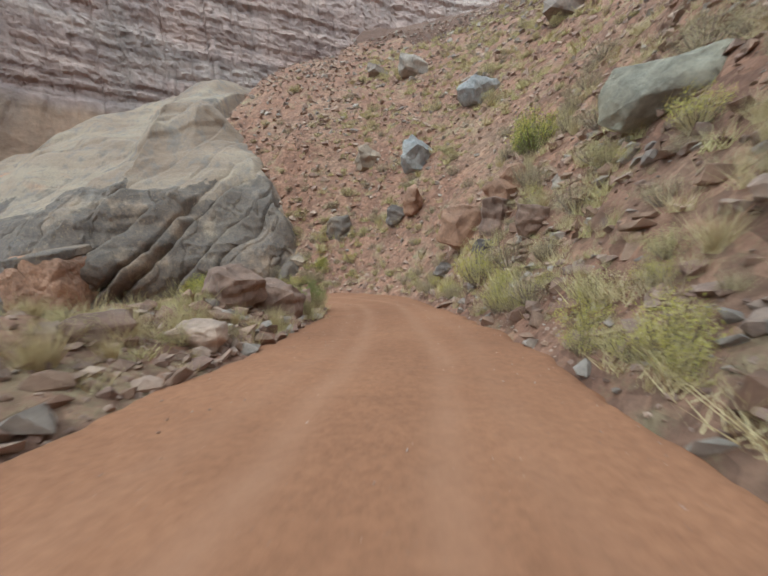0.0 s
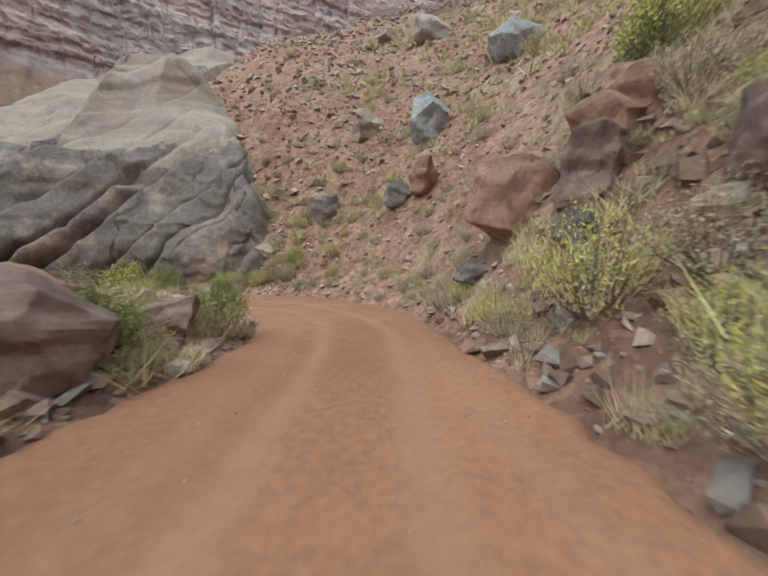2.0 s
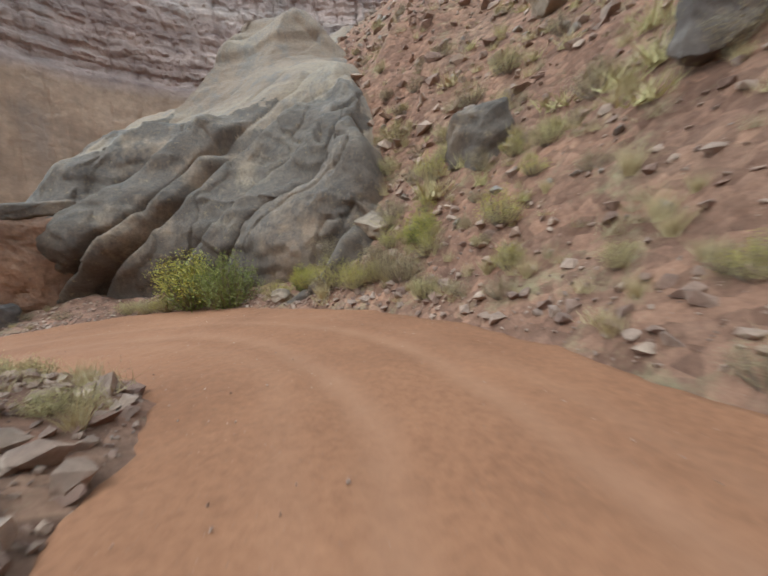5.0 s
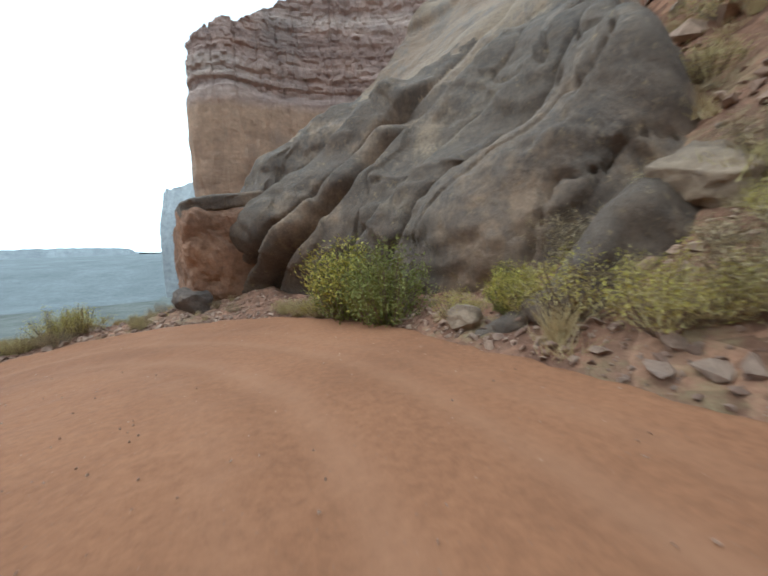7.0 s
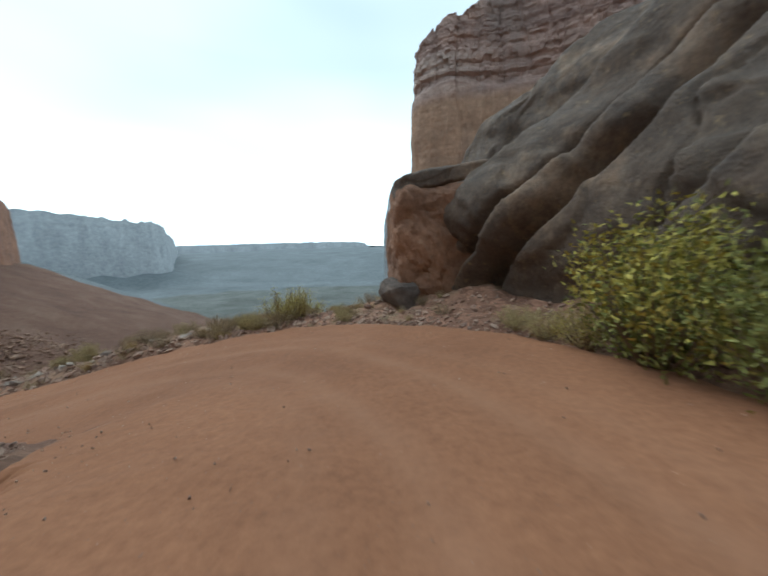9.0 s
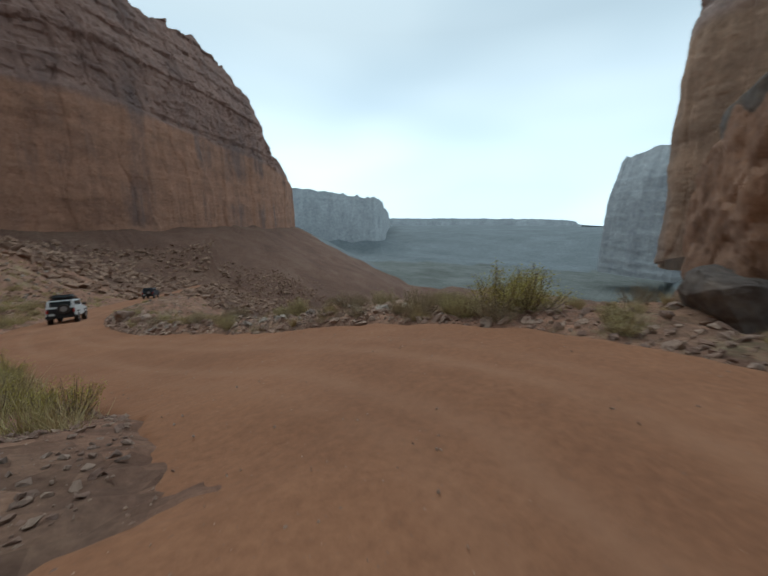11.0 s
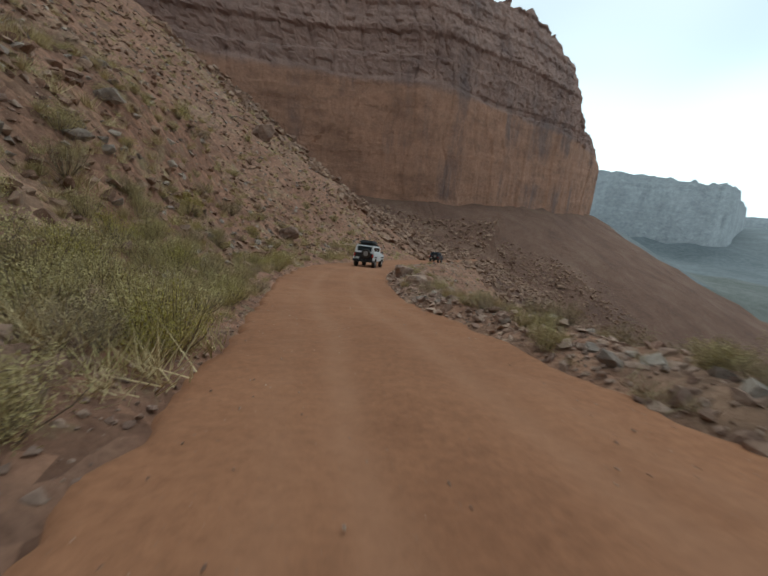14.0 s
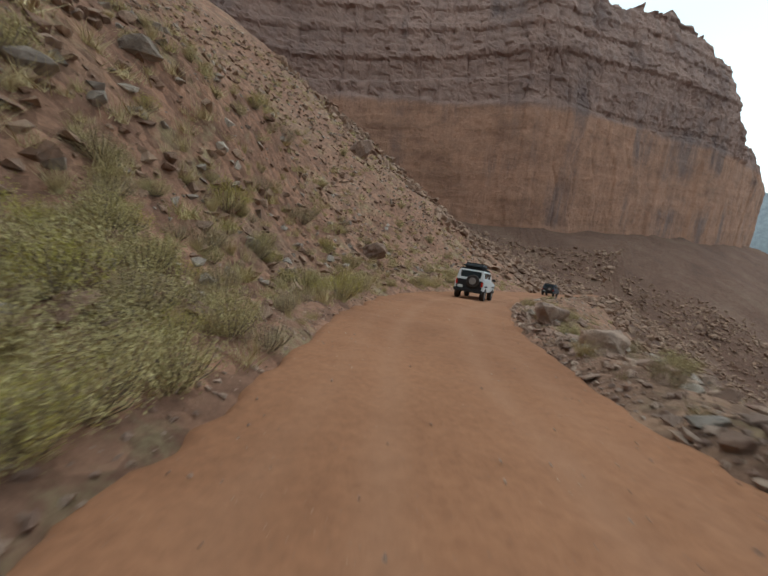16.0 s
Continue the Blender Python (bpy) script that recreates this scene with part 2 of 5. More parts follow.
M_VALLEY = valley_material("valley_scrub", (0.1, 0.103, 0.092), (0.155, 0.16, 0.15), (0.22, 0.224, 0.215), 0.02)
# distance haze is mixed into the far slopes' blue-grey colour
M_FARSLOPE = valley_material("haze_tinted_slope", (0.135, 0.15, 0.16), (0.175, 0.192, 0.205), (0.22, 0.24, 0.255), 0.01)
M_APRON = valley_material("maroon_scree", (0.125, 0.07, 0.052), (0.175, 0.096, 0.068), (0.225, 0.137, 0.098), 0.05)
M_ROAD, M_SOIL = road_material(), soil_material()
M_SLICK = slickrock_material("slickrock_sandstone", 0.57)
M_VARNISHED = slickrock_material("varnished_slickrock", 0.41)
M_CLIFF = cliff_material("pink_grey_cliff", (0.41, 0.28, 0.235), (0.48, 0.345, 0.295), (0.52, 0.41, 0.355), (0.3, 0.235, 0.205), 0.45, 1.0, (0.48, 0.315, 0.215), 38.0, 0.0)
M_CLIFF_SOUTH = cliff_material("maroon_cliff", (0.25, 0.158, 0.13), (0.3, 0.188, 0.15), (0.34, 0.215, 0.172), (0.16, 0.115, 0.105), 0.1, 0.35, (0.385, 0.208, 0.135), 46.0)
# haze over the mesas and northwest wall is put into this pale grey
M_MESA = cliff_material("haze_tinted_mesa", (0.38, 0.393, 0.405), (0.44, 0.455, 0.468), (0.48, 0.495, 0.508), (0.32, 0.333, 0.345), 0.03, 0.4)
M_RED = stone_material("red_stone", (0.28, 0.175, 0.135), (0.47, 0.34, 0.265), (0.22, 0.17, 0.15))
M_GREY = stone_material("grey_stone", (0.28, 0.22, 0.185), (0.44, 0.375, 0.32), (0.24, 0.2, 0.175))
M_TALUS = stone_material("talus_stone", (0.22, 0.127, 0.088), (0.36, 0.24, 0.172), (0.2, 0.16, 0.14))
M_DARK = stone_material("varnished_stone", (0.2, 0.165, 0.16), (0.27, 0.225, 0.215), (0.33, 0.24, 0.19))
M_SAGE = leaf_material("sage_leaf", (0.35, 0.287, 0.125), (0.58, 0.48, 0.235))
M_GREEN = leaf_material("green_leaf", (0.15, 0.17, 0.045), (0.3, 0.29, 0.09))
M_YELLOW = leaf_material("yellow_leaf", (0.38, 0.33, 0.06), (0.56, 0.48, 0.12))
M_STRAW = leaf_material("dry_grass_blade", (0.4, 0.3, 0.15), (0.6, 0.48, 0.27))
M_BRUSH = leaf_material("brush_leaf", (0.29, 0.225, 0.13), (0.47, 0.365, 0.215))
M_TWIG = plain("grey_twig", (0.2, 0.15, 0.11), 0.9)


# ---- noise on arrays ----
def hash2(ix, iy, seed):
    h = (ix.astype(np.int64) * 374761393 + iy.astype(np.int64) * 668265263 + seed * 974711) & 0x7FFFFFFF
    h = ((h ^ (h >> 13)) * 1274126177) & 0x7FFFFFFF
    return ((h ^ (h >> 16)) & 0xFFFFF) / 0xFFFFF


def vnoise(x, y, seed=0):
    ix, iy = np.floor(x), np.floor(y)
    fx, fy = x - ix, y - iy
    fx, fy = fx * fx * (3 - 2 * fx), fy * fy * (3 - 2 * fy)
    a, b = hash2(ix, iy, seed), hash2(ix + 1, iy, seed)
    c, d = hash2(ix, iy + 1, seed), hash2(ix + 1, iy + 1, seed)
    return (a + (b - a) * fx) * (1 - fy) + (c + (d - c) * fx) * fy


def fbm(x, y, octaves=5, seed=0, gain=0.5):
    total, amp, norm = 0.0, 1.0, 0.0
    for o in range(octaves):
        total = total + amp * (vnoise(x * 2 ** o + 17.3 * o, y * 2 ** o - 9.1 * o, seed + o) - 0.5)
        norm, amp = norm + amp, amp * gain
    return 2 * total / norm


def ridged(x, y, octaves=4, seed=0):
    total, amp = 0.0, 1.0
    for o in range(octaves):
        total = total + amp * (1 - abs(2 * vnoise(x * 2 ** o + 5.7 * o, y * 2 ** o, seed + o) - 1))
        amp *= 0.5
    return total / 2


def curve_through(points, steps):
    """Catmull-Rom through rows of numbers."""
    p = np.array(points, float)
    p = np.vstack([2 * p[0] - p[1], p, 2 * p[-1] - p[-2]])
    t = np.linspace(0, 1, steps, endpoint=False)[:, None]
    out = []
    for i in range(1, len(p) - 2):
        a, b, c, d = p[i - 1:i + 3]
        out.append(0.5 * (2 * b + (c - a) * t + (2 * a - 5 * b + 4 * c - d) * t ** 2 + (3 * b - a - 3 * c + d) * t ** 3))
    return np.vstack(out + [p[-2:-1]])


# ---- the road's line: x, y, height, half widths left and right, rise of the ground left and right ----
ROAD = [
    (4.6, -16, -2.1, 2.8, 2.6, 0.3, 0.9), (4.7, -11, -2.55, 2.9, 2.7, 0.3, 0.95), (4.7, -7, -2.95, 3.0, 2.8, 0.3, 0.95), (4.5, 0, -3.65, 3.0, 3.0, 0.3, 1.0),
    (4.3, 6, -4.25, 2.9, 2.9, 0.3, 1.0), (3.2, 12.6, -4.9, 2.4, 2.3, 0.3, 1.0), (1.0, 17.9, -5.5, 2.8, 2.9, 0.2, 1.0), (-3.4, 21.1, -5.85, 3.0, 3.0, 0.1, 0.9),
    (-8.0, 21.4, -6.15, 3.4, 3.0, 0.0, 0.55), (-12.6, 19.8, -6.6, 4.2, 4.1, 0.0, 0.15), (-15.2, 16.6, -7.0, 4.0, 3.6, 0.0, 0.0), (-15.6, 12.6, -7.75, 2.9, 3.2, 0.1, -0.7),
    (-15.0, 8.5, -8.7, 2.6, 2.7, 0.6, -0.9), (-14.3, 4.0, -9.6, 2.5, 2.6, 0.95, -1.0), (-13.4, -0.5, -10.4, 2.3, 2.4, 1.0, -1.0), (-13.0, -6, -11.2, 2.5, 2.7, 1.0, -1.0),
    (-13.6, -12, -12.0, 2.5, 2.6, 1.0, -1.0), (-16.3, -22, -13.7, 2.2, 2.3, 1.0, -1.0), (-21.5, -35, -15.8, 2.2, 2.3, 1.0, -1.0), (-29, -51, -18.5, 2.2, 2.3, 0.9, -1.0),
    (-42, -75, -22.5, 2.2, 2.3, 0.6, -1.0), (-62, -112, -28, 2.2, 2.2, 0.4, -0.8),
]
LINE = curve_through(ROAD, 26)
SPLIT = 26 * 9 + 13
UP = ((0, 0), (0.8, 0.7), (1.5, 1.4), (2.6, 2.8), (4, 4.8), (6, 7.2), (9.5, 11.6), (12, 14), (15, 17.2), (27, 27.5), (40, 38), (70, 60), (150, 100), (4000, 110))
BANK = ((0, 0), (1.0, 0.4), (2.5, 0.9), (5, 0.7), (9, -0.5), (16, -1.6), (30, -2.5), (4000, -4))
TALUS = ((0, 0), (0.6, 0.25), (1.5, 0.4), (2.5, 0.5), (5, 1.6), (7, 2.8), (10, 5.1), (14, 8.5), (20, 13.6), (34, 24.8), (50, 36), (70, 42), (4000, 45))
DROP = ((0, 0), (0.7, -0.25), (2.0, -0.1), (4, 0.7), (9, 4.6), (20, 12.5), (45, 31), (90, 62), (200, 95), (4000, 110))


def table(d, rows):
    r = np.array(rows, float)
    return np.interp(d, r[:, 0], r[:, 1])


def near_line(x, y, line):
    """Distance, side (left positive) and the line's own values at the nearest place."""
    best, idx, tpar = np.full(x.shape, 1e9), np.zeros(x.shape, int), np.zeros(x.shape)
    for i in range(len(line) - 1):
        ax, ay = line[i, 0], line[i, 1]
        dx, dy = line[i + 1, 0] - ax, line[i + 1, 1] - ay
        t = np.clip(((x - ax) * dx + (y - ay) * dy) / (dx * dx + dy * dy + 1e-9), 0, 1)
        q = (x - ax - t * dx) ** 2 + (y - ay - t * dy) ** 2
        m = q < best
        best[m], idx[m], tpar[m] = q[m], i, t[m]
    a, b = line[idx], line[idx + 1]
    side = (b[..., 0] - a[..., 0]) * (y - a[..., 1]) - (b[..., 1] - a[..., 1]) * (x - a[..., 0])
    vals = a + (b - a) * tpar[..., None]
    return np.sqrt(best), np.sign(side), vals


def leg_height(x, y, line, first):
    d, side, v = near_line(x, y, line)
    left = side > 0
    half, rise = np.where(left, v[..., 3], v[..., 4]), np.where(left, v[..., 5], v[..., 6])
    over = np.maximum(d - half, 0)
    # low near the bend's outer edge, the full slope farther up
    up = np.where(rise > 0, rise + (1 - rise) * np.clip((over - 4) / 9, 0, 1) * np.clip((x + 20) / 9, 0, 1), rise) * table(over, UP)
    down = rise * table(over, DROP)
    talus = rise * table(over, TALUS)
    bank = table(over, BANK)
    if first:
        prof = np.where(left, bank + talus * 0.0, np.where(rise > 0, up, down))
    else:
        prof = np.where(left, talus, np.where(rise > 0, up, down))
    return v[..., 2] + prof, d, over, ~left


SLICK = [(-3.5, 29.3), (-8.3, 26.2), (-13, 25.8), (-17, 24.8), (-20.5, 23.4), (-23.2, 21.4), (-27.0, 20.8), (-34, 21.6), (-44, 24.6), (-58, 29), (-78, 34), (-98, 38)]
SLICK_LINE = curve_through(SLICK, 30)
FACE = ((-1.5, -9.5), (0, -6.6), (0.5, -3.8), (1.3, -1.2), (2.6, 0.2), (3.8, 1.9), (6, 4.7), (9, 8.2), (13, 12.2), (16.5, 15.6), (17.6, 17.5), (22, 20.4), (30, 27.6), (37, 34), (44, 38), (60, 44), (80, 48))


def slick_share(run):
    """How high the slickrock stands along its foot: full in the middle, lower at its western nose."""
    return np.interp(run, (0, 4, 9, 20, 25, 31, 42, 70), (0.5, 0.82, 1.0, 1.0, 0.9, 0.78, 0.86, 0.9))


def under_slick(x, y, z):
    """The soil stays inside the rock where the slickrock stands."""
    run = np.concatenate([[0], np.cumsum(np.linalg.norm(np.diff(SLICK_LINE, axis=0), axis=1))])
    d, side, v = near_line(x, y, np.column_stack([SLICK_LINE, run]))
    face = table(d, FACE)
    share = slick_share(v[..., 2])
    rock = np.where(face > -6, -6 + (face + 6) * share, face)
    inside = (side < 0) & (d > 0.5) & (d < np.interp(v[..., 2], (8, 14, 20, 27), (9, 17, 34, 78))) & (v[..., 2] > 0.5) & (v[..., 2] < run[-1] - 0.5)
    k = np.clip((v[..., 2] - 5.0 - 2.5 * fbm(x / 6, y / 6, 3, 66)) / 5, 0, 1)
    k = k * k * (3 - 2 * k)
    return np.where(inside, z + k * (np.minimum(z, rock - 1.6 - 0.1 * d) - z), z)


def apron(x, y, line, base, slope):
    d, side, v = near_line(x, y, np.array(line, float))
    return np.where(side < 0, base, base - slope * d)


def ground_height(x, y, rough=True):
    """Height of the bare ground, and how far outside the road a place lies."""
    z1, d1, o1, right1 = leg_height(x, y, LINE[:SPLIT + 1], True)
    z2, d2, o2, right2 = leg_height(x, y, LINE[SPLIT:], False)
    w1, w2 = 1 / np.maximum(d1, 0.4) ** 4, 1 / np.maximum(d2, 0.4) ** 4
    # south of the first leg's start the slope belongs to the lower leg alone
    south = np.clip((-9 - y) / 13, 1e-9, 1) ** 3
    w1, w2 = np.where(right2 & (d2 < d1), 1e-12, w1 * np.clip((y + 24) / 15, 1e-7, 1) ** 3), np.where(right1 & (d1 <= d2), w2 * south, w2)
    z = (z1 * w1 + z2 * w2) / (w1 + w2)
    over = np.minimum(o1, o2)
    far_out = np.hypot(x + 20, y - 10)
    floor = -74 - 0.075 * np.clip(far_out - 160, 0, 2700) + 16 * fbm(x / 180, y / 180, 6, 60) + 60 * fbm(x / 520, y / 520, 5, 61) * np.clip((far_out - 350) / 700, 0, 1)
    z = np.maximum(z, floor)
    z = np.maximum(z, np.minimum(apron(x, y, SOUTH, -8, 0.5), 40) + 3.5 * fbm(x / 30, y / 30, 4, 62) * np.clip((-45 - y) / 30, 0, 1))
    z = np.maximum(z, np.minimum(apron(x, y, MESA_NEAR, -45, 0.42), -10) + 9 * fbm(x / 60, y / 60, 4, 63))
    z = np.maximum(z, np.minimum(apron(x, y, MESA_FAR, -90, 0.22), -60) + 16 * fbm(x / 160, y / 160, 4, 64))
    # the talus hillside goes on behind the slickrock
    hill = np.interp(y, (29, 34, 44, 59, 79, 115, 4000), (-12, 4.5, 14.5, 27.5, 40, 47, 47)) - 1.1 * np.clip(-24 - x, 0, 60) - 3.0 * np.clip(x + 6, 0, 40)
    z = np.maximum(z, np.where(abs(y - 80) < 55, hill, -80))
    z = under_slick(x, y, z)
    if rough:
        k = np.clip(over / 2.5, 0, 1)
        far = np.clip(over / 12, 0, 1)
        z = z + k * 0.5 * fbm(x / 2.2, y / 2.2, 5, 3) + far * 1.2 * fbm(x / 9, y / 9, 4, 11) + k * 0.3 * ridged(x / 1.1, y / 1.1, 4, 21) + k * 0.16 * fbm(x / 0.55, y / 0.55, 2, 25)
        z = z + 0.035 * fbm(x / 1.3, y / 1.3, 3, 31) - 0.02
    return z, over


SOUTH = [(-430, -590), (-335, -440), (-258, -335), (-217, -292), (-190, -266), (-132, -224), (-86, -193), (-46, -172), (-8, -174), (40, -168), (95, -152), (170, -120)]
MESA_NEAR = [(-1408, -1093), (-1031, -811), (-824, -647), (-750, -615), (-683, -655), (-567, -773), (-354, -1132)]
MESA_FAR = [(-2500, 1500), (-2750, 700), (-2800, -100), (-2765, -415), (-2740, -520), (-2550, -1150), (-2200, -1800), (-1700, -2400)]


# ---- meshes ----
def mesh_from(name, verts, faces, mat, smooth=False):
    me = bpy.data.meshes.new(name)
    me.from_pydata([tuple(v) for v in np.asarray(verts).tolist()], [], faces if isinstance(faces, list) else faces.tolist())
    me.materials.append(mat)
    if smooth:
        me.polygons.foreach_set("use_smooth", [True] * len(me.polygons))
    me.update()
    return me


def grid_faces(nu, nv):
    i = np.arange((nu - 1) * (nv - 1))
    a = (i // (nv - 1)) * nv + i % (nv - 1)
    return np.stack([a, a + nv, a + nv + 1, a + 1], 1)


def part(name, bm, mat, parent, label=""):
    """One mesh object under a thing or part."""
    me = bpy.data.meshes.new(name)
    bm.to_mesh(me)
    bm.free()
    me.materials.append(mat)
    ob = new(name, me)
    ob.parent = parent
    return tagged(ob, label)


def spaced(lo, hi, step, reach, growth):
    inner = np.arange(lo, hi + step / 2, step)
    out, s = [], step
    while sum(out) < reach:
        s *= growth
        out.append(s)
    steps = np.cumsum(out)
    return np.concatenate([lo - steps[::-1], inner, hi + steps])


# the ground, one sheet: fine round the road and coarser with distance
gx, gy = spaced(-48, 22, 0.24, 4200, 1.09), spaced(-26, 46, 0.24, 4200, 1.09)
GX, GY = np.meshgrid(gx, gy, indexing="ij")
GZ, GO = ground_height(GX, GY)
GZ = GZ - np.where(GO <= 0.0, 0.10, 0.0)
ground = new("ground", mesh_from("ground", np.stack([GX, GY, GZ], -1).reshape(-1, 3), grid_faces(len(gx), len(gy)), M_SOIL, True))
mid_x, mid_y, mid_z = (0.25 * (A[:-1, :-1] + A[1:, :-1] + A[:-1, 1:] + A[1:, 1:]) for A in (GX, GY, GZ))
slot = np.zeros(mid_x.shape, int)
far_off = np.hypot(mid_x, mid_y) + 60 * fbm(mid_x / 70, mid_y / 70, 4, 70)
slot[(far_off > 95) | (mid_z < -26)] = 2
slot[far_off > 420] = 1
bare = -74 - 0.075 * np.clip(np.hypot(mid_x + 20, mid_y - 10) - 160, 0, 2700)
# distant rises take the colour with haze in it
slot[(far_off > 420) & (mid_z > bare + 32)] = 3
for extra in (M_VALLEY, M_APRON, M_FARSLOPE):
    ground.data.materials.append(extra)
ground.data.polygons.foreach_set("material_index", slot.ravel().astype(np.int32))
tagged(ground, "red talus and desert soil sloping into the canyon", "ground", kind="structure")


# the dirt road: a ribbon with wheel ruts, a crown and crumbling edges
def road_mesh():
    dense = curve_through(ROAD, 60)
    tang = np.gradient(dense[:, :2], axis=0)
    tang /= np.linalg.norm(tang, axis=1)[:, None]
    nrm = np.stack([-tang[:, 1], tang[:, 0]], 1)
    cols = 41
    f = np.linspace(-1, 1, cols)
    wide = np.where(f[None] > 0, dense[:, 3:4], dense[:, 4:5]) + 0.25
    off = f[None] * wide
    x = dense[:, 0:1] + nrm[:, 0:1] * off
    y = dense[:, 1:2] + nrm[:, 1:2] * off
    edge = 0.35 * fbm(np.arange(len(dense)) * 0.13, np.zeros(len(dense)), 4, 77)
    x, y = x + nrm[:, 0:1] * (edge[:, None] * abs(f[None]) ** 3), y + nrm[:, 1:2] * (edge[:, None] * abs(f[None]) ** 3)
    z = dense[:, 2:3] + 0.0 * off
    for rut in (-0.9, 0.75):
        z = z - 0.035 * np.exp(-((off - rut) / 0.28) ** 2)
    z = z + 0.05 * fbm(x / 1.6, y / 1.6, 5, 5) + 0.02 * fbm(x / 0.3, y / 0.3, 2, 8) + 0.03
    z = z - 0.22 * np.clip((abs(f[None]) - 0.9) / 0.1, 0, 1)
    wear = np.zeros(off.shape)
    for rut in (-0.95, 0.7, 1.5, -1.7):
        wander = 0.25 * fbm(np.arange(len(dense)) * 0.03 + rut * 9, np.zeros(len(dense)), 3, 41)
        wear = wear + (1.0 if abs(rut) < 1 else 0.5) * np.exp(-((off - rut - wander[:, None]) / 0.22) ** 2)
    me = mesh_from("road", np.stack([x, y, z], -1).reshape(-1, 3), grid_faces(len(dense), cols), M_ROAD, True)
    me.attributes.new("wheel_wear", "FLOAT", "POINT").data.foreach_set("value", np.clip(wear, 0, 1).ravel().astype(np.float32))
    return me


road = tagged(new("road", road_mesh()), "packed orange-red dirt road with faint wheel ruts", "road", kind="structure")


# ---- cliffs ----
def cliff(name, plan, bottoms, tops, mat, label, steps=40, rows=120, ledge=1.5, joint=2.0, back=140.0, lean=0.12, seed=0, cap=0.25, blocks=0.0, split=999.0, slabs=0.0, setback=0.0, dip=0.0, sinking=0.0, kind="structure"):
    """A rock wall along a plan line (open country on its left), with ledges, vertical joints and a set-back cap."""
    rowsin = [(*p, b, t) for p, b, t in zip(plan, bottoms, tops)]
    line = curve_through(rowsin, steps)
    tang = np.gradient(line[:, :2], axis=0)
    tang /= np.linalg.norm(tang, axis=1)[:, None] + 1e-9
    nrm = np.stack([-tang[:, 1], tang[:, 0]], 1)
    run = np.concatenate([[0], np.cumsum(np.linalg.norm(np.diff(line[:, :2], axis=0), axis=1))])
    v = np.linspace(0, 1, rows)
    h = line[:, 3] - line[:, 2]
    S, V = np.meshgrid(run, v, indexing="ij")
    tower = np.floor(S / 11 + 0.8 * fbm(S / 16, S * 0, 3, seed + 20))
    top_edge = (0.06 * fbm(S / 14, S * 0, 5, seed + 1, 0.6) + 0.07 * (hash2(tower, tower * 0, seed + 21) - 0.5)) * np.minimum(h[:, None], 70)
    Z = line[:, 2:3] + V * (h[:, None] + top_edge)
    # ledges above the massive bed: beds of differing hardness stand out or back
    upper = np.clip((Z - split - sinking * np.clip(line[:, 0:1] + 60, -25, 10) - 3 * fbm(S / 20, Z * 0, 3, seed + 12)) / 2.0, 0, 1)
    rise = Z + 0.06 * S * dip
    bed = rise / (1.7 * ledge) + 0.7 * fbm(S / 50, Z / 30, 4, seed + 2)
    beds = np.floor(bed)
    part_way = np.clip((bed - beds) * 4, 0, 1)
    step = hash2(beds - 1, beds * 0, seed + 3) * (1 - part_way) + hash2(beds, beds * 0, seed + 3) * part_way
    offs = ledge * (1.3 * step - 0.65) * (0.12 + 0.88 * upper)
    offs = offs + joint * (ridged(S / (7 * ledge), Z / (50 * ledge), 4, seed + 4) - 0.55) + 0.8 * joint * fbm(S / (22 * ledge), Z / (22 * ledge), 5, seed + 5)
    offs = offs + 0.4 * ledge * fbm(S / 1.8 / ledge, Z / 1.1 / ledge, 5, seed + 6) * (0.35 + 0.65 * upper)
    # upright slabs between joints
    along_wall = S / (6.5 * ledge) + 1.4 * fbm(S / 30, Z / 45, 3, seed + 13)
    column = np.floor(along_wall)
    turn = np.clip((along_wall - column - 0.75) * 4, 0, 1)
    stand = hash2(column, column * 0, seed + 14) * (1 - turn) + hash2(column + 1, column * 0, seed + 14) * turn
    offs = offs + slabs * (stand - 0.5) * (1 - 0.6 * upper)
    joint_gap = abs(along_wall - column - 0.88)
    offs = offs - 0.5 * slabs * np.exp(-joint_gap / 0.05) * (0.35 + 0.65 * upper)
    if blocks:
        row = np.floor(rise / (1.3 * ledge) + 0.9 * fbm(S / 14, Z / 9, 4, seed + 8))
        cell = np.floor(S / (2.2 * ledge) + 3.1 * hash2(row, row * 0 + 5, seed + 9) + 1.2 * fbm(S / 9, Z / 9, 4, seed + 15))
        offs = offs + blocks * (hash2(cell, row, seed + 10) - 0.5) * upper
    offs = offs - setback * upper
    offs = offs - lean * (Z - line[:, 2:3]) - cap * h[:, None] * np.clip((V - 0.72) / 0.28, 0, 1) ** 1.3
    X = line[:, 0:1] + nrm[:, 0:1] * offs
    Y = line[:, 1:2] + nrm[:, 1:2] * offs
    # plateau behind the rim
    for k, far in enumerate((0.15, 0.5, 1.0)):
        X = np.hstack([X, line[:, 0:1] + nrm[:, 0:1] * (offs[:, rows - 1:rows] - far * back)])
        Y = np.hstack([Y, line[:, 1:2] + nrm[:, 1:2] * (offs[:, rows - 1:rows] - far * back)])
        Z = np.hstack([Z, Z[:, rows - 1:rows] + (-3, -6, -10)[k] + 2 * fbm(S[:, :1] / 9, S[:, :1] * 0 + k, 3, seed + 7)])
    me = mesh_from(name, np.stack([X, Y, Z], -1).reshape(-1, 3), grid_faces(len(line), rows + 3), mat, False)
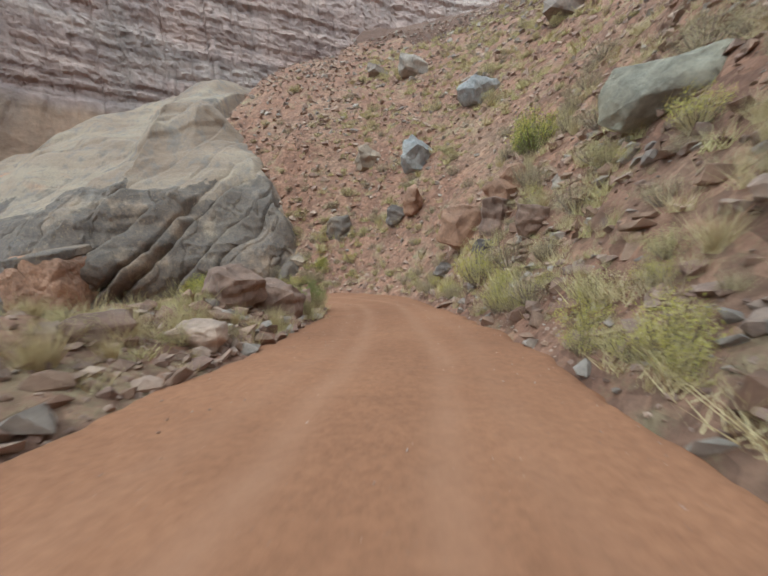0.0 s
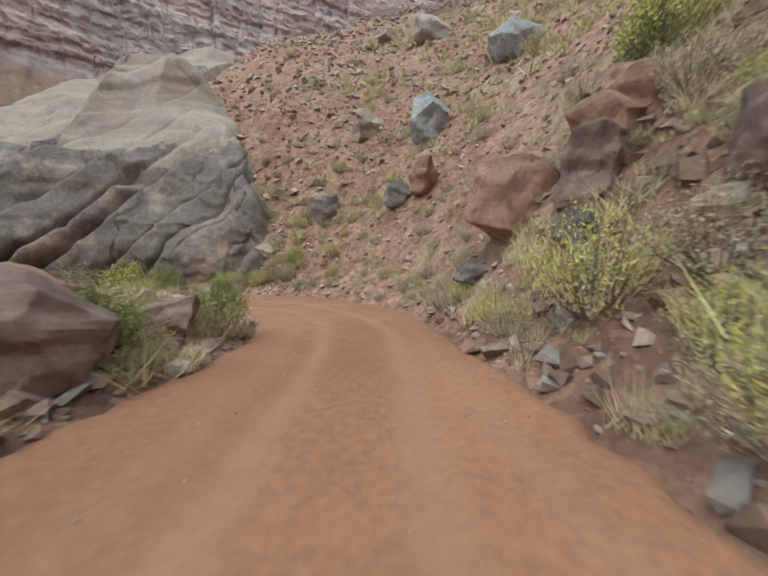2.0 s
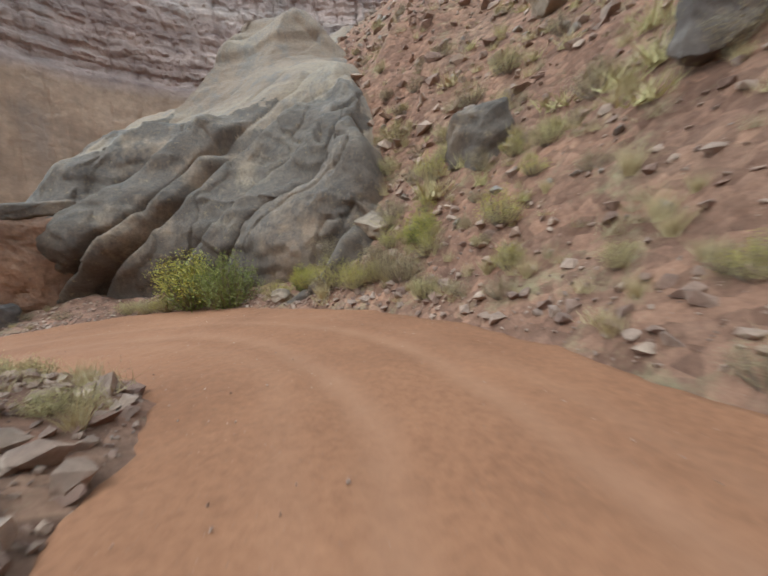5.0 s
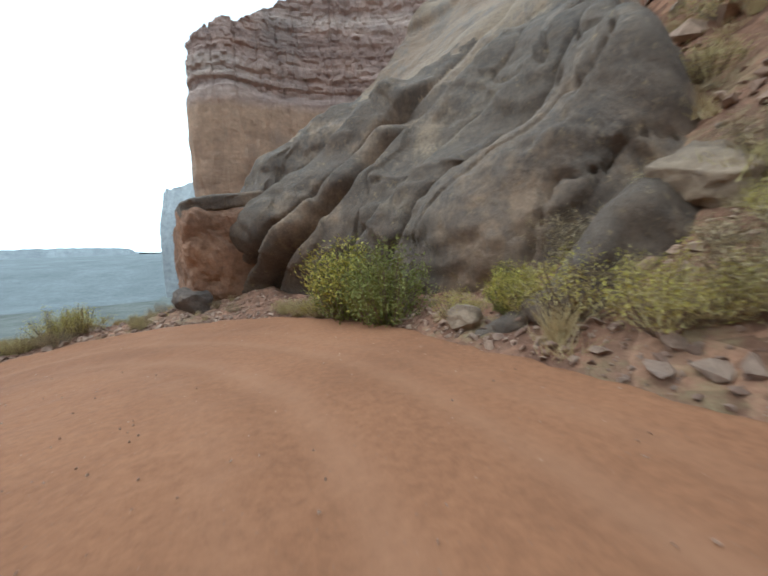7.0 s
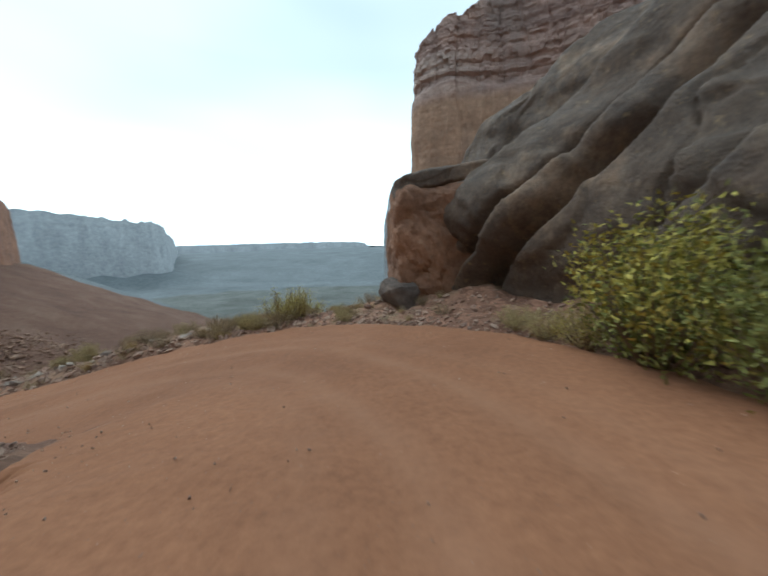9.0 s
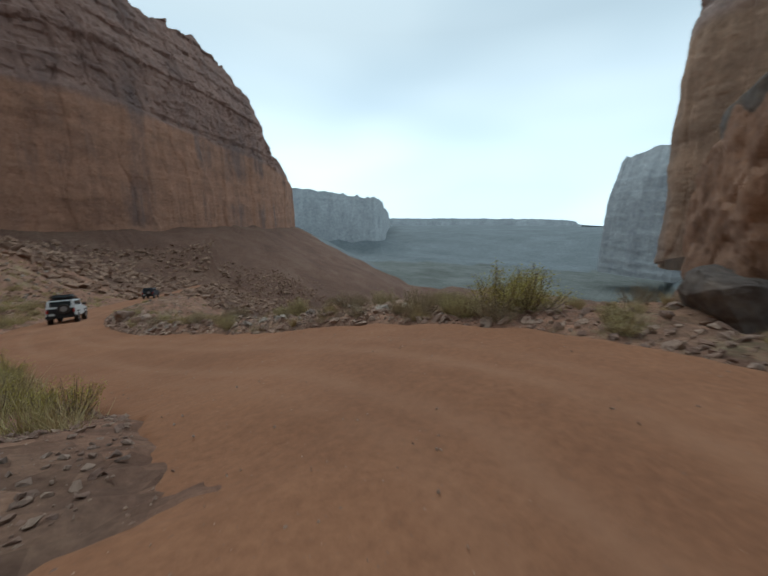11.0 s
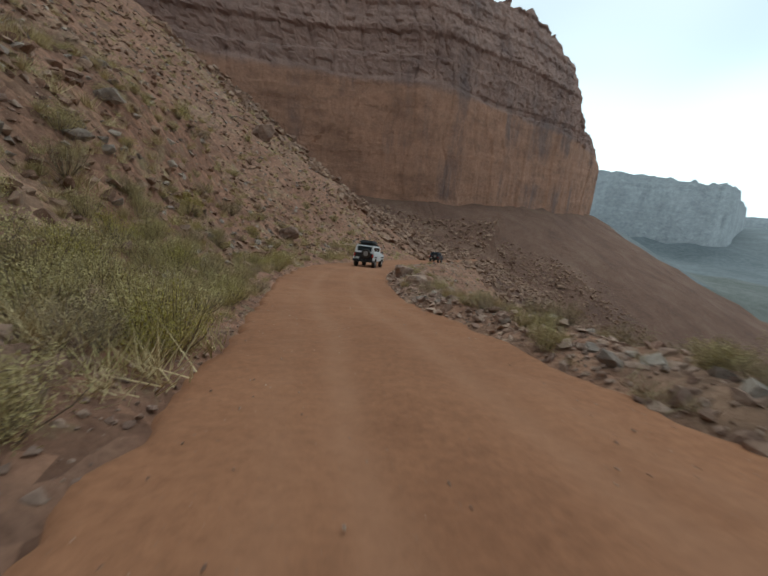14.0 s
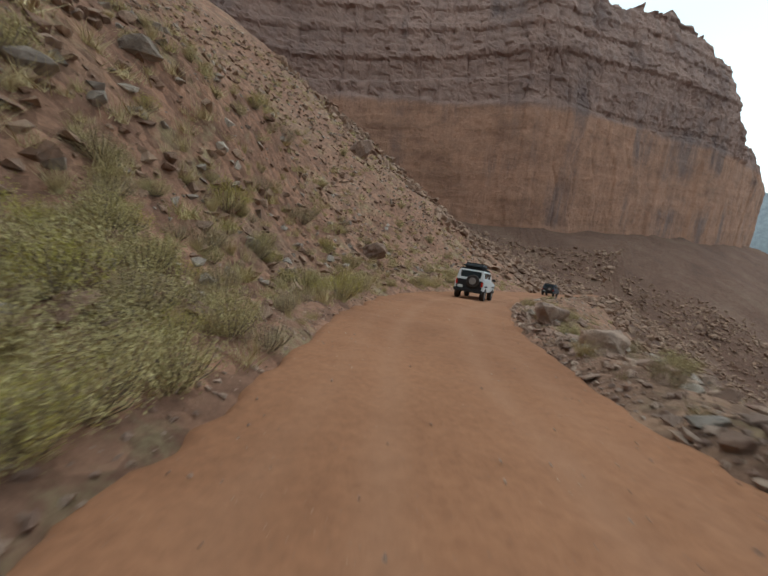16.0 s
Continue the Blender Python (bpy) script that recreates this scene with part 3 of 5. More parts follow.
    return tagged(new(name, me), label, "cliff", kind=kind)


cliff("cliff_south", SOUTH, [-45, -40, -30, -24, -22, -22, -22, -22, -22, -22, -22, -22], [60, 62, 64, 66, 98, 112, 106, 116, 124, 132, 140, 150], M_CLIFF_SOUTH,
      "tall maroon sandstone cliff with dark streaks and ledges", 48, 170, 1.9, 1.7, 200, 0.03, 100, 0.1, 1.1, 47.0, 2.2, 1.2, 0.8)
cliff("cliff_north", [(60, 175), (0, 150), (-45, 122), (-78, 98), (-100, 74), (-112, 47), (-113, 27), (-122, 18), (-150, 24), (-200, 50)], [15, 10, 4, 0, -5, -8, -10, -14, -18, -20], [128, 124, 116, 106, 90, 71, 61, 58, 58, 60], M_CLIFF,
      "high pink-grey sandstone cliff with ledges above slickrock", 64, 180, 1.0, 1.8, 60, 0.0, 200, 0.01, 0.8, 41.0, 1.4, 0.8, 0.0, 0.0)
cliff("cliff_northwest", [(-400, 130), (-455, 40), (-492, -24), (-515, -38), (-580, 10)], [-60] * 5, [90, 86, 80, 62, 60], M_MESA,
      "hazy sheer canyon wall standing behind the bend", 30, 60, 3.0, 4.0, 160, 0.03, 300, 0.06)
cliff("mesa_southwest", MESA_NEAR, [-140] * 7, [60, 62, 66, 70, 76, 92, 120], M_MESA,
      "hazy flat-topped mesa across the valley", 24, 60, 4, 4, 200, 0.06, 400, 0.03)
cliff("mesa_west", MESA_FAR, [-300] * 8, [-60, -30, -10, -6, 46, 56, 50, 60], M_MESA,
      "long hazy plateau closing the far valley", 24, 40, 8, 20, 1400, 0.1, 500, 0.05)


# slickrock: a bulging sandstone slope split by slanting cracks, with a hollow near its top
def slickrock_mesh():
    line = curve_through(SLICK, 48)
    tang = np.gradient(line, axis=0)
    tang /= np.linalg.norm(tang, axis=1)[:, None]
    for _ in range(12):
        tang[1:-1] = (tang[:-2] + tang[1:-1] * 2 + tang[2:]) / 4
    nrm = np.stack([-tang[:, 1], tang[:, 0]], 1)
    # the slope behind the foot falls one broad way, whatever the foot's turns
    broad = tang.copy()
    for _ in range(3):
        pad = np.vstack([np.repeat(broad[:1], 110, 0), broad, np.repeat(broad[-1:], 110, 0)])
        total = np.vstack([np.zeros((1, 2)), np.cumsum(pad, axis=0)])
        broad = (total[221:] - total[:-221]) / 221
    broad /= np.linalg.norm(broad, axis=1)[:, None]
    wide = np.stack([-broad[:, 1], broad[:, 0]], 1)
    run = np.concatenate([[0], np.cumsum(np.linalg.norm(np.diff(line, axis=0), axis=1))])
    prof = np.array(FACE, float)
    seg = np.concatenate([[0], np.cumsum(np.hypot(*np.diff(prof, axis=0).T))])
    v = np.concatenate([np.linspace(0, seg[9], 200), np.linspace(seg[9], seg[12], 60)[1:], np.linspace(seg[12], seg[-1], 40)[1:]])
    b, z = np.interp(v, seg, prof[:, 0]), np.interp(v, seg, prof[:, 1])
    nb, nz = np.gradient(z, v), -np.gradient(b, v)
    nb, nz = -abs(nb), abs(nz)
    R, B = np.meshgrid(run, b, indexing="ij")
    Z = np.where(z[None] > -6, -6 + (z[None] + 6) * slick_share(R + 2.2 * fbm(z[None] / 5 + 0 * R, R / 9, 4, 941)), z[None])
    # lower towards its east end, where talus laps over it
    Z = np.where(Z > -6, -6 + (Z + 6) * (1 - 0.3 * np.clip((B - 7) / 8, 0, 1) * np.clip((16 - R) / 9, 0, 1)), Z)
    Z = np.where(Z > 8, Z - 4.5 * np.clip((B - 17) / 6, 0, 1) * np.clip((27 - R) / 7, 0, 1), Z)
    Z = np.where(Z > 8, Z - 10 * np.clip((B - 25) / 9, 0, 1) * np.clip((34 - R) / 8, 0, 1), Z)
    up = np.clip((Z + 3) / 8, 0, 1)
    bulge = 2.6 * fbm(R / 11, Z / 8, 2, 900) + 0.5 * fbm(R / 5, Z / 4, 3, 905) + 0.12 * fbm(R / 3.0, Z / 2.0, 4, 910) + 0.05 * fbm(R / 0.6, Z / 0.4, 3, 915)
    q = R + 0.8 * Z + 1.9 * fbm(R / 6, Z / 6, 4, 920)
    # leaning slabs along the foot, each bowed outward, parted by cracks that fade into the smooth dome above
    edges = np.array((-40, -9, -3.5, 1.5, 8.0, 10.2, 14.2, 16, 19.6, 24, 31, 40, 52, 90.0))
    cell = np.clip(np.searchsorted(edges, q) - 1, 0, len(edges) - 2)
    f = (q - edges[cell]) / (edges[cell + 1] - edges[cell])
    top = -0.5 + 5.0 * hash2(cell, cell * 0, 928) + 1.5 * fbm(R / 3, Z / 6, 3, 926)
    low = 1 - np.clip((Z - top) / 1.6, 0, 1)
    low = low * low * (3 - 2 * low)
    slab = 0.45 * (1 - abs(2 * f - 1) ** 8) + 1.3 * (hash2(cell, cell * 0, 927) - 0.5) + 0.7 * (f - 0.5)
    gap = np.minimum(f, 1 - f) * (edges[cell + 1] - edges[cell])
    crack = slab * (0.12 + 0.88 * low) * np.clip(gap / 0.5, 0, 1) ** 0.6 - (0.12 + 0.45 * low) * np.exp(-gap / 0.16)
    crack = crack + 0.3 * fbm(R / 2.2, Z / 1.6, 4, 929) * low - 0.35 * np.exp(-abs(fbm(R / 4, Z / 5, 3, 932)) / 0.012) * low
    spall = 3.0 * fbm(R / 3.8, Z / 3.2, 4, 936)
    crack = crack + 0.15 * (np.floor(spall) + np.clip((spall - np.floor(spall)) * 7, 0, 1)) * (0.3 + 0.7 * low)
    shelf = 0.22 * np.tanh(4 * np.sin(Z * 1.1 + 0.25 * R + 3 * fbm(R / 12, Z / 12, 3, 930))) * np.clip(up - 0.3, 0, 1)
    hollow = -2.2 * np.clip(1 - ((R - 11.5) / 4.0) ** 2 - ((Z - 17.4) / 1.9) ** 2, 0, 1) ** 0.5
    cap_rock = 0.5 * np.exp(-((R - 22.5) / 3.0) ** 2) * (np.exp(-((Z - 0.3) / 0.9) ** 2) - 0.8 * np.exp(-((Z + 2.0) / 1.0) ** 2))
    off = bulge * (1 - 0.35 * low) + crack + shelf * 1.4 * np.clip((Z - 7) / 5, 0, 1) + hollow + cap_rock
    near, deep = np.minimum(B, 2.5), np.maximum(B - 2.5, 0)
    X = line[:, 0:1] + nrm[:, 0:1] * (-near - nb[None] * off) - wide[:, 0:1] * deep
    Y = line[:, 1:2] + nrm[:, 1:2] * (-near - nb[None] * off) - wide[:, 1:2] * deep
    H = Z + nz[None] * off
    # the east end of the rock sinks under the talus
    soil = ground_height(X, Y)[0] - 0.9
    keep = np.clip((R - 0.3 + 5.0 * fbm(B / 7, R / 9, 5, 940)) / 4.5, 0, 1)
    H = np.where(R < 11, soil + (H - soil) * keep * keep * (3 - 2 * keep), H)
    me = mesh_from("slickrock", np.stack([X, Y, H], -1).reshape(-1, 3), grid_faces(len(line), len(b)), M_SLICK, True)
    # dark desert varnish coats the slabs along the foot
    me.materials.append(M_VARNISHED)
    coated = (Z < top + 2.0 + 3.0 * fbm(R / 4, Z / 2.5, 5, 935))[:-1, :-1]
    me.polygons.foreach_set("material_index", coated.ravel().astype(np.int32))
    return me


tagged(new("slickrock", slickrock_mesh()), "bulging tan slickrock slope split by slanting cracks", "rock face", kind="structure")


# ---- loose stone ----
def hull_rock(rng, flat=0.6, points=13, jag=0.35):
    """Vertices and faces of an angular broken stone about 1 across, resting near z = 0."""
    bm = bmesh.new()
    for _ in range(points):
        p = Vector((rng.gauss(0, 1), rng.gauss(0, 1), rng.gauss(0, 1))).normalized() * (0.5 * (1 - jag * rng.random()))
        bm.verts.new((p.x, p.y * (0.7 + 0.3 * rng.random()), p.z * flat))
    res = bmesh.ops.convex_hull(bm, input=bm.verts)
    bmesh.ops.delete(bm, geom=list({g for g in res["geom_interior"] + res["geom_unused"] if isinstance(g, bmesh.types.BMVert)}), context="VERTS")
    bm.verts.ensure_lookup_table()
    vs = np.array([v.co[:] for v in bm.verts])
    bm.verts.index_update()
    fs = [[v.index for v in f.verts] for f in bm.faces]
    bm.free()
    return vs, fs


ROCK_RNG = random.Random(7)
ROCKS = [hull_rock(ROCK_RNG, ROCK_RNG.uniform(0.35, 0.8), ROCK_RNG.choice((10, 12, 14, 16))) for _ in range(24)]


def turn_matrix(rng, tilt):
    return np.array(Euler((rng.gauss(0, tilt), rng.gauss(0, tilt), rng.uniform(0, 6.283))).to_matrix())


def scatter(name, label, count, chooser, mat, seed, lo, hi, power=2.5, sink=0.15, tilt=0.35):
    """Many stones too many to count, as one object."""
    rng = random.Random(seed)
    pts = np.array([chooser(rng) for _ in range(count)])
    z, over = ground_height(pts[:, 0], pts[:, 1])
    verts, faces, n = [], [], 0
    for (x, y), h, o in zip(pts, z, over):
        if o < 0.05:
            continue
        vs, fs = ROCKS[rng.randrange(len(ROCKS))]
        s = lo + (hi - lo) * rng.random() ** power
        w = vs @ turn_matrix(rng, tilt).T * s
        verts.append(w + (x, y, h + s * (0.22 - sink)))
        faces += [[i + n for i in f] for f in fs]
        n += len(vs)
    ob = new(name, mesh_from(name, np.vstack(verts), faces, mat))
    return tagged(ob, label, "stones", kind="stuff")


def in_box(x0, x1, y0, y1):
    return lambda rng: (rng.uniform(x0, x1), rng.uniform(y0, y1))


def along(i0, i1, side, lo, hi, power=1.5):
    """Places beside the road, from lo to hi metres past its edge."""
    def choose(rng):
        i = rng.uniform(i0, i1) * 26
        a, b = LINE[int(i)], LINE[min(int(i) + 1, len(LINE) - 1)]
        d = (b - a)[:2] / (np.linalg.norm((b - a)[:2]) + 1e-9)
        n = np.array((-d[1], d[0])) * side
        off = (a[3] if side > 0 else a[4]) + lo + (hi - lo) * rng.random() ** power
        p = a[:2] + n * off
        return float(p[0]), float(p[1])
    return choose


def verge(i0, i1, side, lo, hi):
    return along(i0, i1, side, lo, hi, 1.0)


scatter("slope_stones", "broken red stones scattered over the uphill bank", 9500, along(3, 8, -1, 0.2, 20, 1.0), M_RED, 1, 0.05, 0.6, 3.5)
scatter("slope_stones", "broken grey stones scattered over the uphill bank", 1500, along(3, 8, -1, 2, 32, 0.9), M_GREY, 2, 0.07, 0.8, 3.0)
scatter("upper_slope_stones", "broken red stones high on the slope", 6500, in_box(-26, 36, 30, 84), M_RED, 3, 0.18, 1.3, 3.0)
scatter("upper_slope_stones", "broken grey stones high on the slope", 1500, in_box(-24, 36, 38, 84), M_GREY, 13, 0.2, 1.5, 3.0)
scatter("bank_stones", "red rubble on the bank inside the bend", 3000, along(2.5, 9, 1, 0.1, 6, 1.1), M_RED, 4, 0.06, 0.65, 2.6)
scatter("talus_stones", "red talus blocks on the slope above the road", 17000, along(11.8, 18.6, 1, 0.8, 40, 1.0), M_TALUS, 5, 0.06, 0.85, 3.0)
scatter("talus_stones", "grey talus blocks on the slope above the road", 5500, along(12, 19, 1, 2, 42, 0.9), M_GREY, 6, 0.1, 0.8, 2.8)
scatter("verge_stones", "red rubble along the downhill verge", 3600, along(10, 19, -1, 0.0, 8, 1.3), M_RED, 7, 0.05, 0.5, 2.5)
scatter("verge_stones", "grey rubble along the downhill verge", 1200, along(10.5, 19, -1, 0.5, 14, 1.1), M_GREY, 8, 0.07, 0.6, 2.5)
scatter("bend_stones", "red rubble at the foot of the rock wall", 1800, along(7.0, 10.4, -1, 0.0, 3.5), M_RED, 9, 0.04, 0.35)
scatter("road_edge_stones", "small red stones along the road's edges", 7000, verge(2.6, 18, -1, -0.3, 1.3), M_RED, 14, 0.025, 0.17, 2.8)
scatter("road_edge_stones", "small red stones along the road's edges", 7000, verge(2.6, 18, 1, -0.3, 1.3), M_RED, 15, 0.025, 0.17, 2.8)
scatter("scree_stones", "grey-red scree below the tall cliff", 6500, in_box(-130, 20, -150, -50), M_TALUS, 16, 0.35, 3.0, 2.4)
scatter("scree_stones", "maroon scree below the tall cliff", 6500, in_box(-150, 20, -155, -50), M_TALUS, 17, 0.35, 2.6, 2.4)

scatter("verge_stones", "broken red rubble heaped along the downhill verge", 1600, along(11, 17, -1, 0.1, 5, 1.2), M_RED, 19, 0.08, 0.42, 2.4)


def road_pebbles(count, seed):
    """Loose pebbles lying on the road, past counting."""
    rng = random.Random(seed)
    verts, faces, n = [], [], 0
    for _ in range(count):
        i = int(rng.uniform(3, 18) * 26)
        a, b = LINE[i], LINE[min(i + 1, len(LINE) - 1)]
        d = (b - a)[:2] / (np.linalg.norm((b - a)[:2]) + 1e-9)
        f = rng.uniform(-1, 1)
        f = math.copysign(abs(f) ** 0.55, f) * 0.93
        off = f * (a[3] if f > 0 else a[4])
        at = a[:2] + np.array((-d[1], d[0])) * off + d * rng.uniform(0, 0.3)
        vs, fs = ROCKS[rng.randrange(len(ROCKS))]
        s = 0.012 + 0.045 * rng.random() ** 4
        verts.append(vs @ turn_matrix(rng, 0.4).T * s + (at[0], at[1], a[2] + 0.03 + 0.1 * s))
        faces += [[k + n for k in face] for face in fs]
        n += len(vs)
    ob = new("road_pebbles", mesh_from("road_pebbles", np.vstack(verts), faces, M_RED))
    return tagged(ob, "small loose red pebbles lying on the road", "stones", kind="stuff")


road_pebbles(3500, 18)


def ground_at(x, y):
    return float(ground_height(np.array([x]), np.array([y]))[0][0])


# ---- boulders ----
def boulder_mesh(name, mat, size, seed, blocky=0.85, points=26, round_by=0.022):
    """A broken block: the hull of points near a box, its edges worn, its faces uneven."""
    rng = random.Random(seed)
    bm = bmesh.new()
    for i in range(points):
        p = [rng.uniform(-1, 1) for _ in range(3)]
        k = max(abs(c) for c in p)
        box = [c / k for c in p]
        r = math.sqrt(sum(c * c for c in p))
        ball = [c / r for c in p]
        j = 1 - 0.18 * rng.random()
        bm.verts.new([0.5 * j * s * (blocky * b + (1 - blocky) * q) for s, b, q in zip(size, box, ball)])
    res = bmesh.ops.convex_hull(bm, input=bm.verts)
    bmesh.ops.delete(bm, geom=list({g for g in res["geom_interior"] + res["geom_unused"] if isinstance(g, bmesh.types.BMVert)}), context="VERTS")
    bmesh.ops.dissolve_limit(bm, angle_limit=radians(9), verts=bm.verts, edges=bm.edges)
    bmesh.ops.bevel(bm, geom=bm.edges[:], offset=round_by * min(size), segments=2, affect="EDGES", profile=0.6)
    bmesh.ops.triangulate(bm, faces=bm.faces[:])
    big = max(size)
    fine = max(0.045 * big, 0.07)
    for _ in range(5):
        long_edges = [e for e in bm.edges if e.calc_length() > fine * 1.5]
        if not long_edges:
            break
        bmesh.ops.subdivide_edges(bm, edges=long_edges, cuts=1)
        bmesh.ops.triangulate(bm, faces=[f for f in bm.faces if len(f.verts) > 3])
    move = []
    for v in bm.verts:
        p = v.co * (2.0 / big) + Vector((seed, 0, 0))
        n = 0.06 * noise.fractal(p, 1.0, 2.0, 5)
        ridge = 0.035 * (abs(noise.noise(p * 1.7 + Vector((0, seed, 0)))) - 0.25)
        bed = 0.018 * math.sin(9 * p.z + 3 * noise.noise(p * 1.5))
        move.append(v.co.normalized() * (n + ridge + bed) * big)
    for v, d in zip(bm.verts, move):
        v.co += d
    me = bpy.data.meshes.new(name)
    bm.to_mesh(me)
    bm.free()
    me.materials.append(mat)
    return me


def slab_mesh(name, mat, size, seed, square=4.0):
    """A rounded slab of bedrock: a box worn towards an ellipsoid, its skin pitted and scaled."""
    bm = bmesh.new()
    bmesh.ops.create_cube(bm, size=2.0)
    bmesh.ops.subdivide_edges(bm, edges=bm.edges[:], cuts=34, use_grid_fill=True)
    move = []
    for v in bm.verts:
        r = sum(abs(c) ** square for c in v.co) ** (1 / square)
        p = Vector([0.5 * s * c / r for s, c in zip(size, v.co)])
        q = p * 0.5 + Vector((seed * 1.7, 0, seed))
        n = 0.22 * noise.fractal(q * 0.8, 1.0, 2.0, 3) + 0.12 * noise.fractal(q * 3, 1.0, 2.0, 6) - 0.12 * max(0.0, 0.12 - abs(noise.noise(q * 1.1 + Vector((9, 0, 0)))))/0.12
        scale = noise.noise(q * 0.9) * 2.5
        n += 0.09 * (math.floor(scale) + min(1.0, (scale - math.floor(scale)) * 9))
        move.append(p + v.co.normalized() * n * min(1.0, min(size) / 2.5))
    for v, p in zip(bm.verts, move):
        v.co = p
    me = bpy.data.meshes.new(name)
    bm.to_mesh(me)
    bm.free()
    me.materials.append(mat)
    return me


def rock_slab(x, y, z, size, mat, label, seed, turn, square=5.5):
    ob = new("rock_slab", slab_mesh("rock_slab", mat, size, seed, square))
    ob.matrix_world = pose(x, y, z, *turn)
    return tagged(ob, label, "rock slab", "slabs along the rock face")


def boulder(x, y, size, mat, label, seed, turn=(0, 0, 0), lift=0.3, name="boulder", z=None, blocky=0.85):
    ob = new(name, boulder_mesh(name, mat, size, seed, blocky))
    base = ground_at(x, y) if z is None else z
    ob.matrix_world = pose(x, y, base + size[2] * lift, *turn)
    return tagged(ob, label, "boulder", "boulders on the canyon slopes")


M_TAN = stone_material("tan_stone", (0.34, 0.26, 0.195), (0.34, 0.26, 0.195), (0.23, 0.18, 0.15))
M_ORANGE = stone_material("orange_stone", (0.33, 0.19, 0.125), (0.33, 0.19, 0.125), (0.22, 0.15, 0.12))
M_BLUE = stone_material("blue_grey_stone", (0.34, 0.325, 0.315), (0.34, 0.325, 0.315), (0.22, 0.21, 0.21))
M_BROWN = stone_material("brown_stone", (0.26, 0.17, 0.13), (0.26, 0.17, 0.13), (0.18, 0.13, 0.11))
M_LICHEN = stone_material("lichened_stone", (0.32, 0.285, 0.22), (0.32, 0.285, 0.22), (0.2, 0.18, 0.15))
M_VARN = stone_material("dark_varnished_stone", (0.165, 0.135, 0.12), (0.165, 0.135, 0.12), (0.27, 0.19, 0.14))
boulder(3.8, 50.2, (4.6, 3.4, 2.8), M_GREY, "pale grey flat-topped boulder on the talus", 4, (6, 4, 20), 0.35)
boulder(-2.0, 54.0, (3.4, 2.6, 2.2), M_GREY, "grey boulder high on the talus slope", 41, (0, 8, 70), 0.3)
boulder(10.3, 33.4, (4.6, 3.2, 2.8), M_BLUE, "dark blue-grey boulder on the grassy slope", 5, (8, 12, 40), 0.3)
boulder(4.6, 30.6, (3.6, 2.4, 3.0), M_BLUE, "blue-grey angular boulder beside the gully", 6, (10, 22, 60), 0.2)
boulder(20.0, 38.0, (5.0, 3.4, 2.0), M_GREY, "grey slab lying flat near the skyline", 7, (8, 10, 10), 0.4)
boulder(-0.5, 34.6, (3.4, 2.2, 3.0), M_TAN, "pinkish leaning slab at the foot of the gully", 8, (20, -24, 30), 0.2)
boulder(7.4, 16.4, (3.6, 2.2, 2.4), M_ORANGE, "orange-red slab jutting from the bank", 9, (10, 14, 35), 0.2)
boulder(8.7, 10.3, (1.15, 0.96, 1.25), M_BROWN, "brown weathered block in the bank", 10, (5, 10, 10), 0.2)
boulder(9.1, 14.5, (2.3, 1.46, 1.15), M_ORANGE, "orange ledge block in the bank", 11, (4, -8, 25), 0.2)
boulder(4.4, 25.7, (2.08, 1.45, 2.7), M_ORANGE, "upright orange fin of rock on the slope", 12, (6, -10, 70), 0.2)
boulder(2.8, 26.2, (1.81, 1.2, 1.91), M_VARN, "dark split block on the slope", 13, (0, 10, 15), 0.2)
boulder(7.7, 12.9, (0.98, 0.79, 0.88), M_VARN, "dark stone low on the bank", 14, (5, 5, 50), 0.35)
boulder(6.1, 15.8, (1.01, 0.9, 0.9), M_VARN, "dark grey stone at the foot of the bank", 15, (0, 9, 20), 0.3)
boulder(8.3, 14.0, (1.6, 1.3, 2.0), M_BROWN, "tall brown boulder standing in the bank", 16, (5, -6, 80), 0.2)
boulder(9.3, 14.6, (1.8, 1.5, 1.5), M_ORANGE, "weathered orange boulder above the bank", 17, (8, 6, 40), 0.2)
boulder(9.6, 3.0, (0.8, 0.6, 0.4), M_RED, "flat red stone on the bank", 18, (4, -6, 20), 0.35)
boulder(0.3, 8.8, (2.07, 1.52, 1.36), M_BROWN, "red-brown boulder beside the road's inner edge", 19, (4, 8, 30), 0.38)
boulder(-0.5, 7.3, (1.98, 1.51, 1.4), M_BROWN, "brown boulder on the inner bank", 20, (6, -5, 70), 0.36)
boulder(-0.7, 9.5, (1.68, 1.26, 0.95), M_ORANGE, "reddish boulder behind others on the inner bank", 21, (6, 8, 10), 0.36)
boulder(0.7, 4.2, (1.12, 0.87, 0.62), M_RED, "red stone on the inner bank", 22, (6, 8, 10), 0.3)

boulder(-0.2, 3.0, (1.0, 0.7, 0.6), M_BROWN, "brown stone on the inner bank", 23, (0, 8, 50), 0.3)
boulder(-6.3, 27.1, (1.36, 1.02, 1.19), M_TAN, "tan block between dark boulders", 28, (8, 10, 0), 0.3)
boulder(-9.3, 24.8, (0.75, 0.59, 0.59), M_TAN, "pinkish stone under the yellow shrub", 29, (0, 10, 20), 0.3)
boulder(9.0, -16.0, (3.0, 2.2, 2.6), M_BROWN, "large red-brown boulder high on the talus", 32, (0, 18, 40), 0.3)
boulder(0.5, -42.5, (4.0, 2.6, 2.4), M_BROWN, "dark red-brown boulder on the crest of the talus", 33, (8, 24, 60), 0.35)
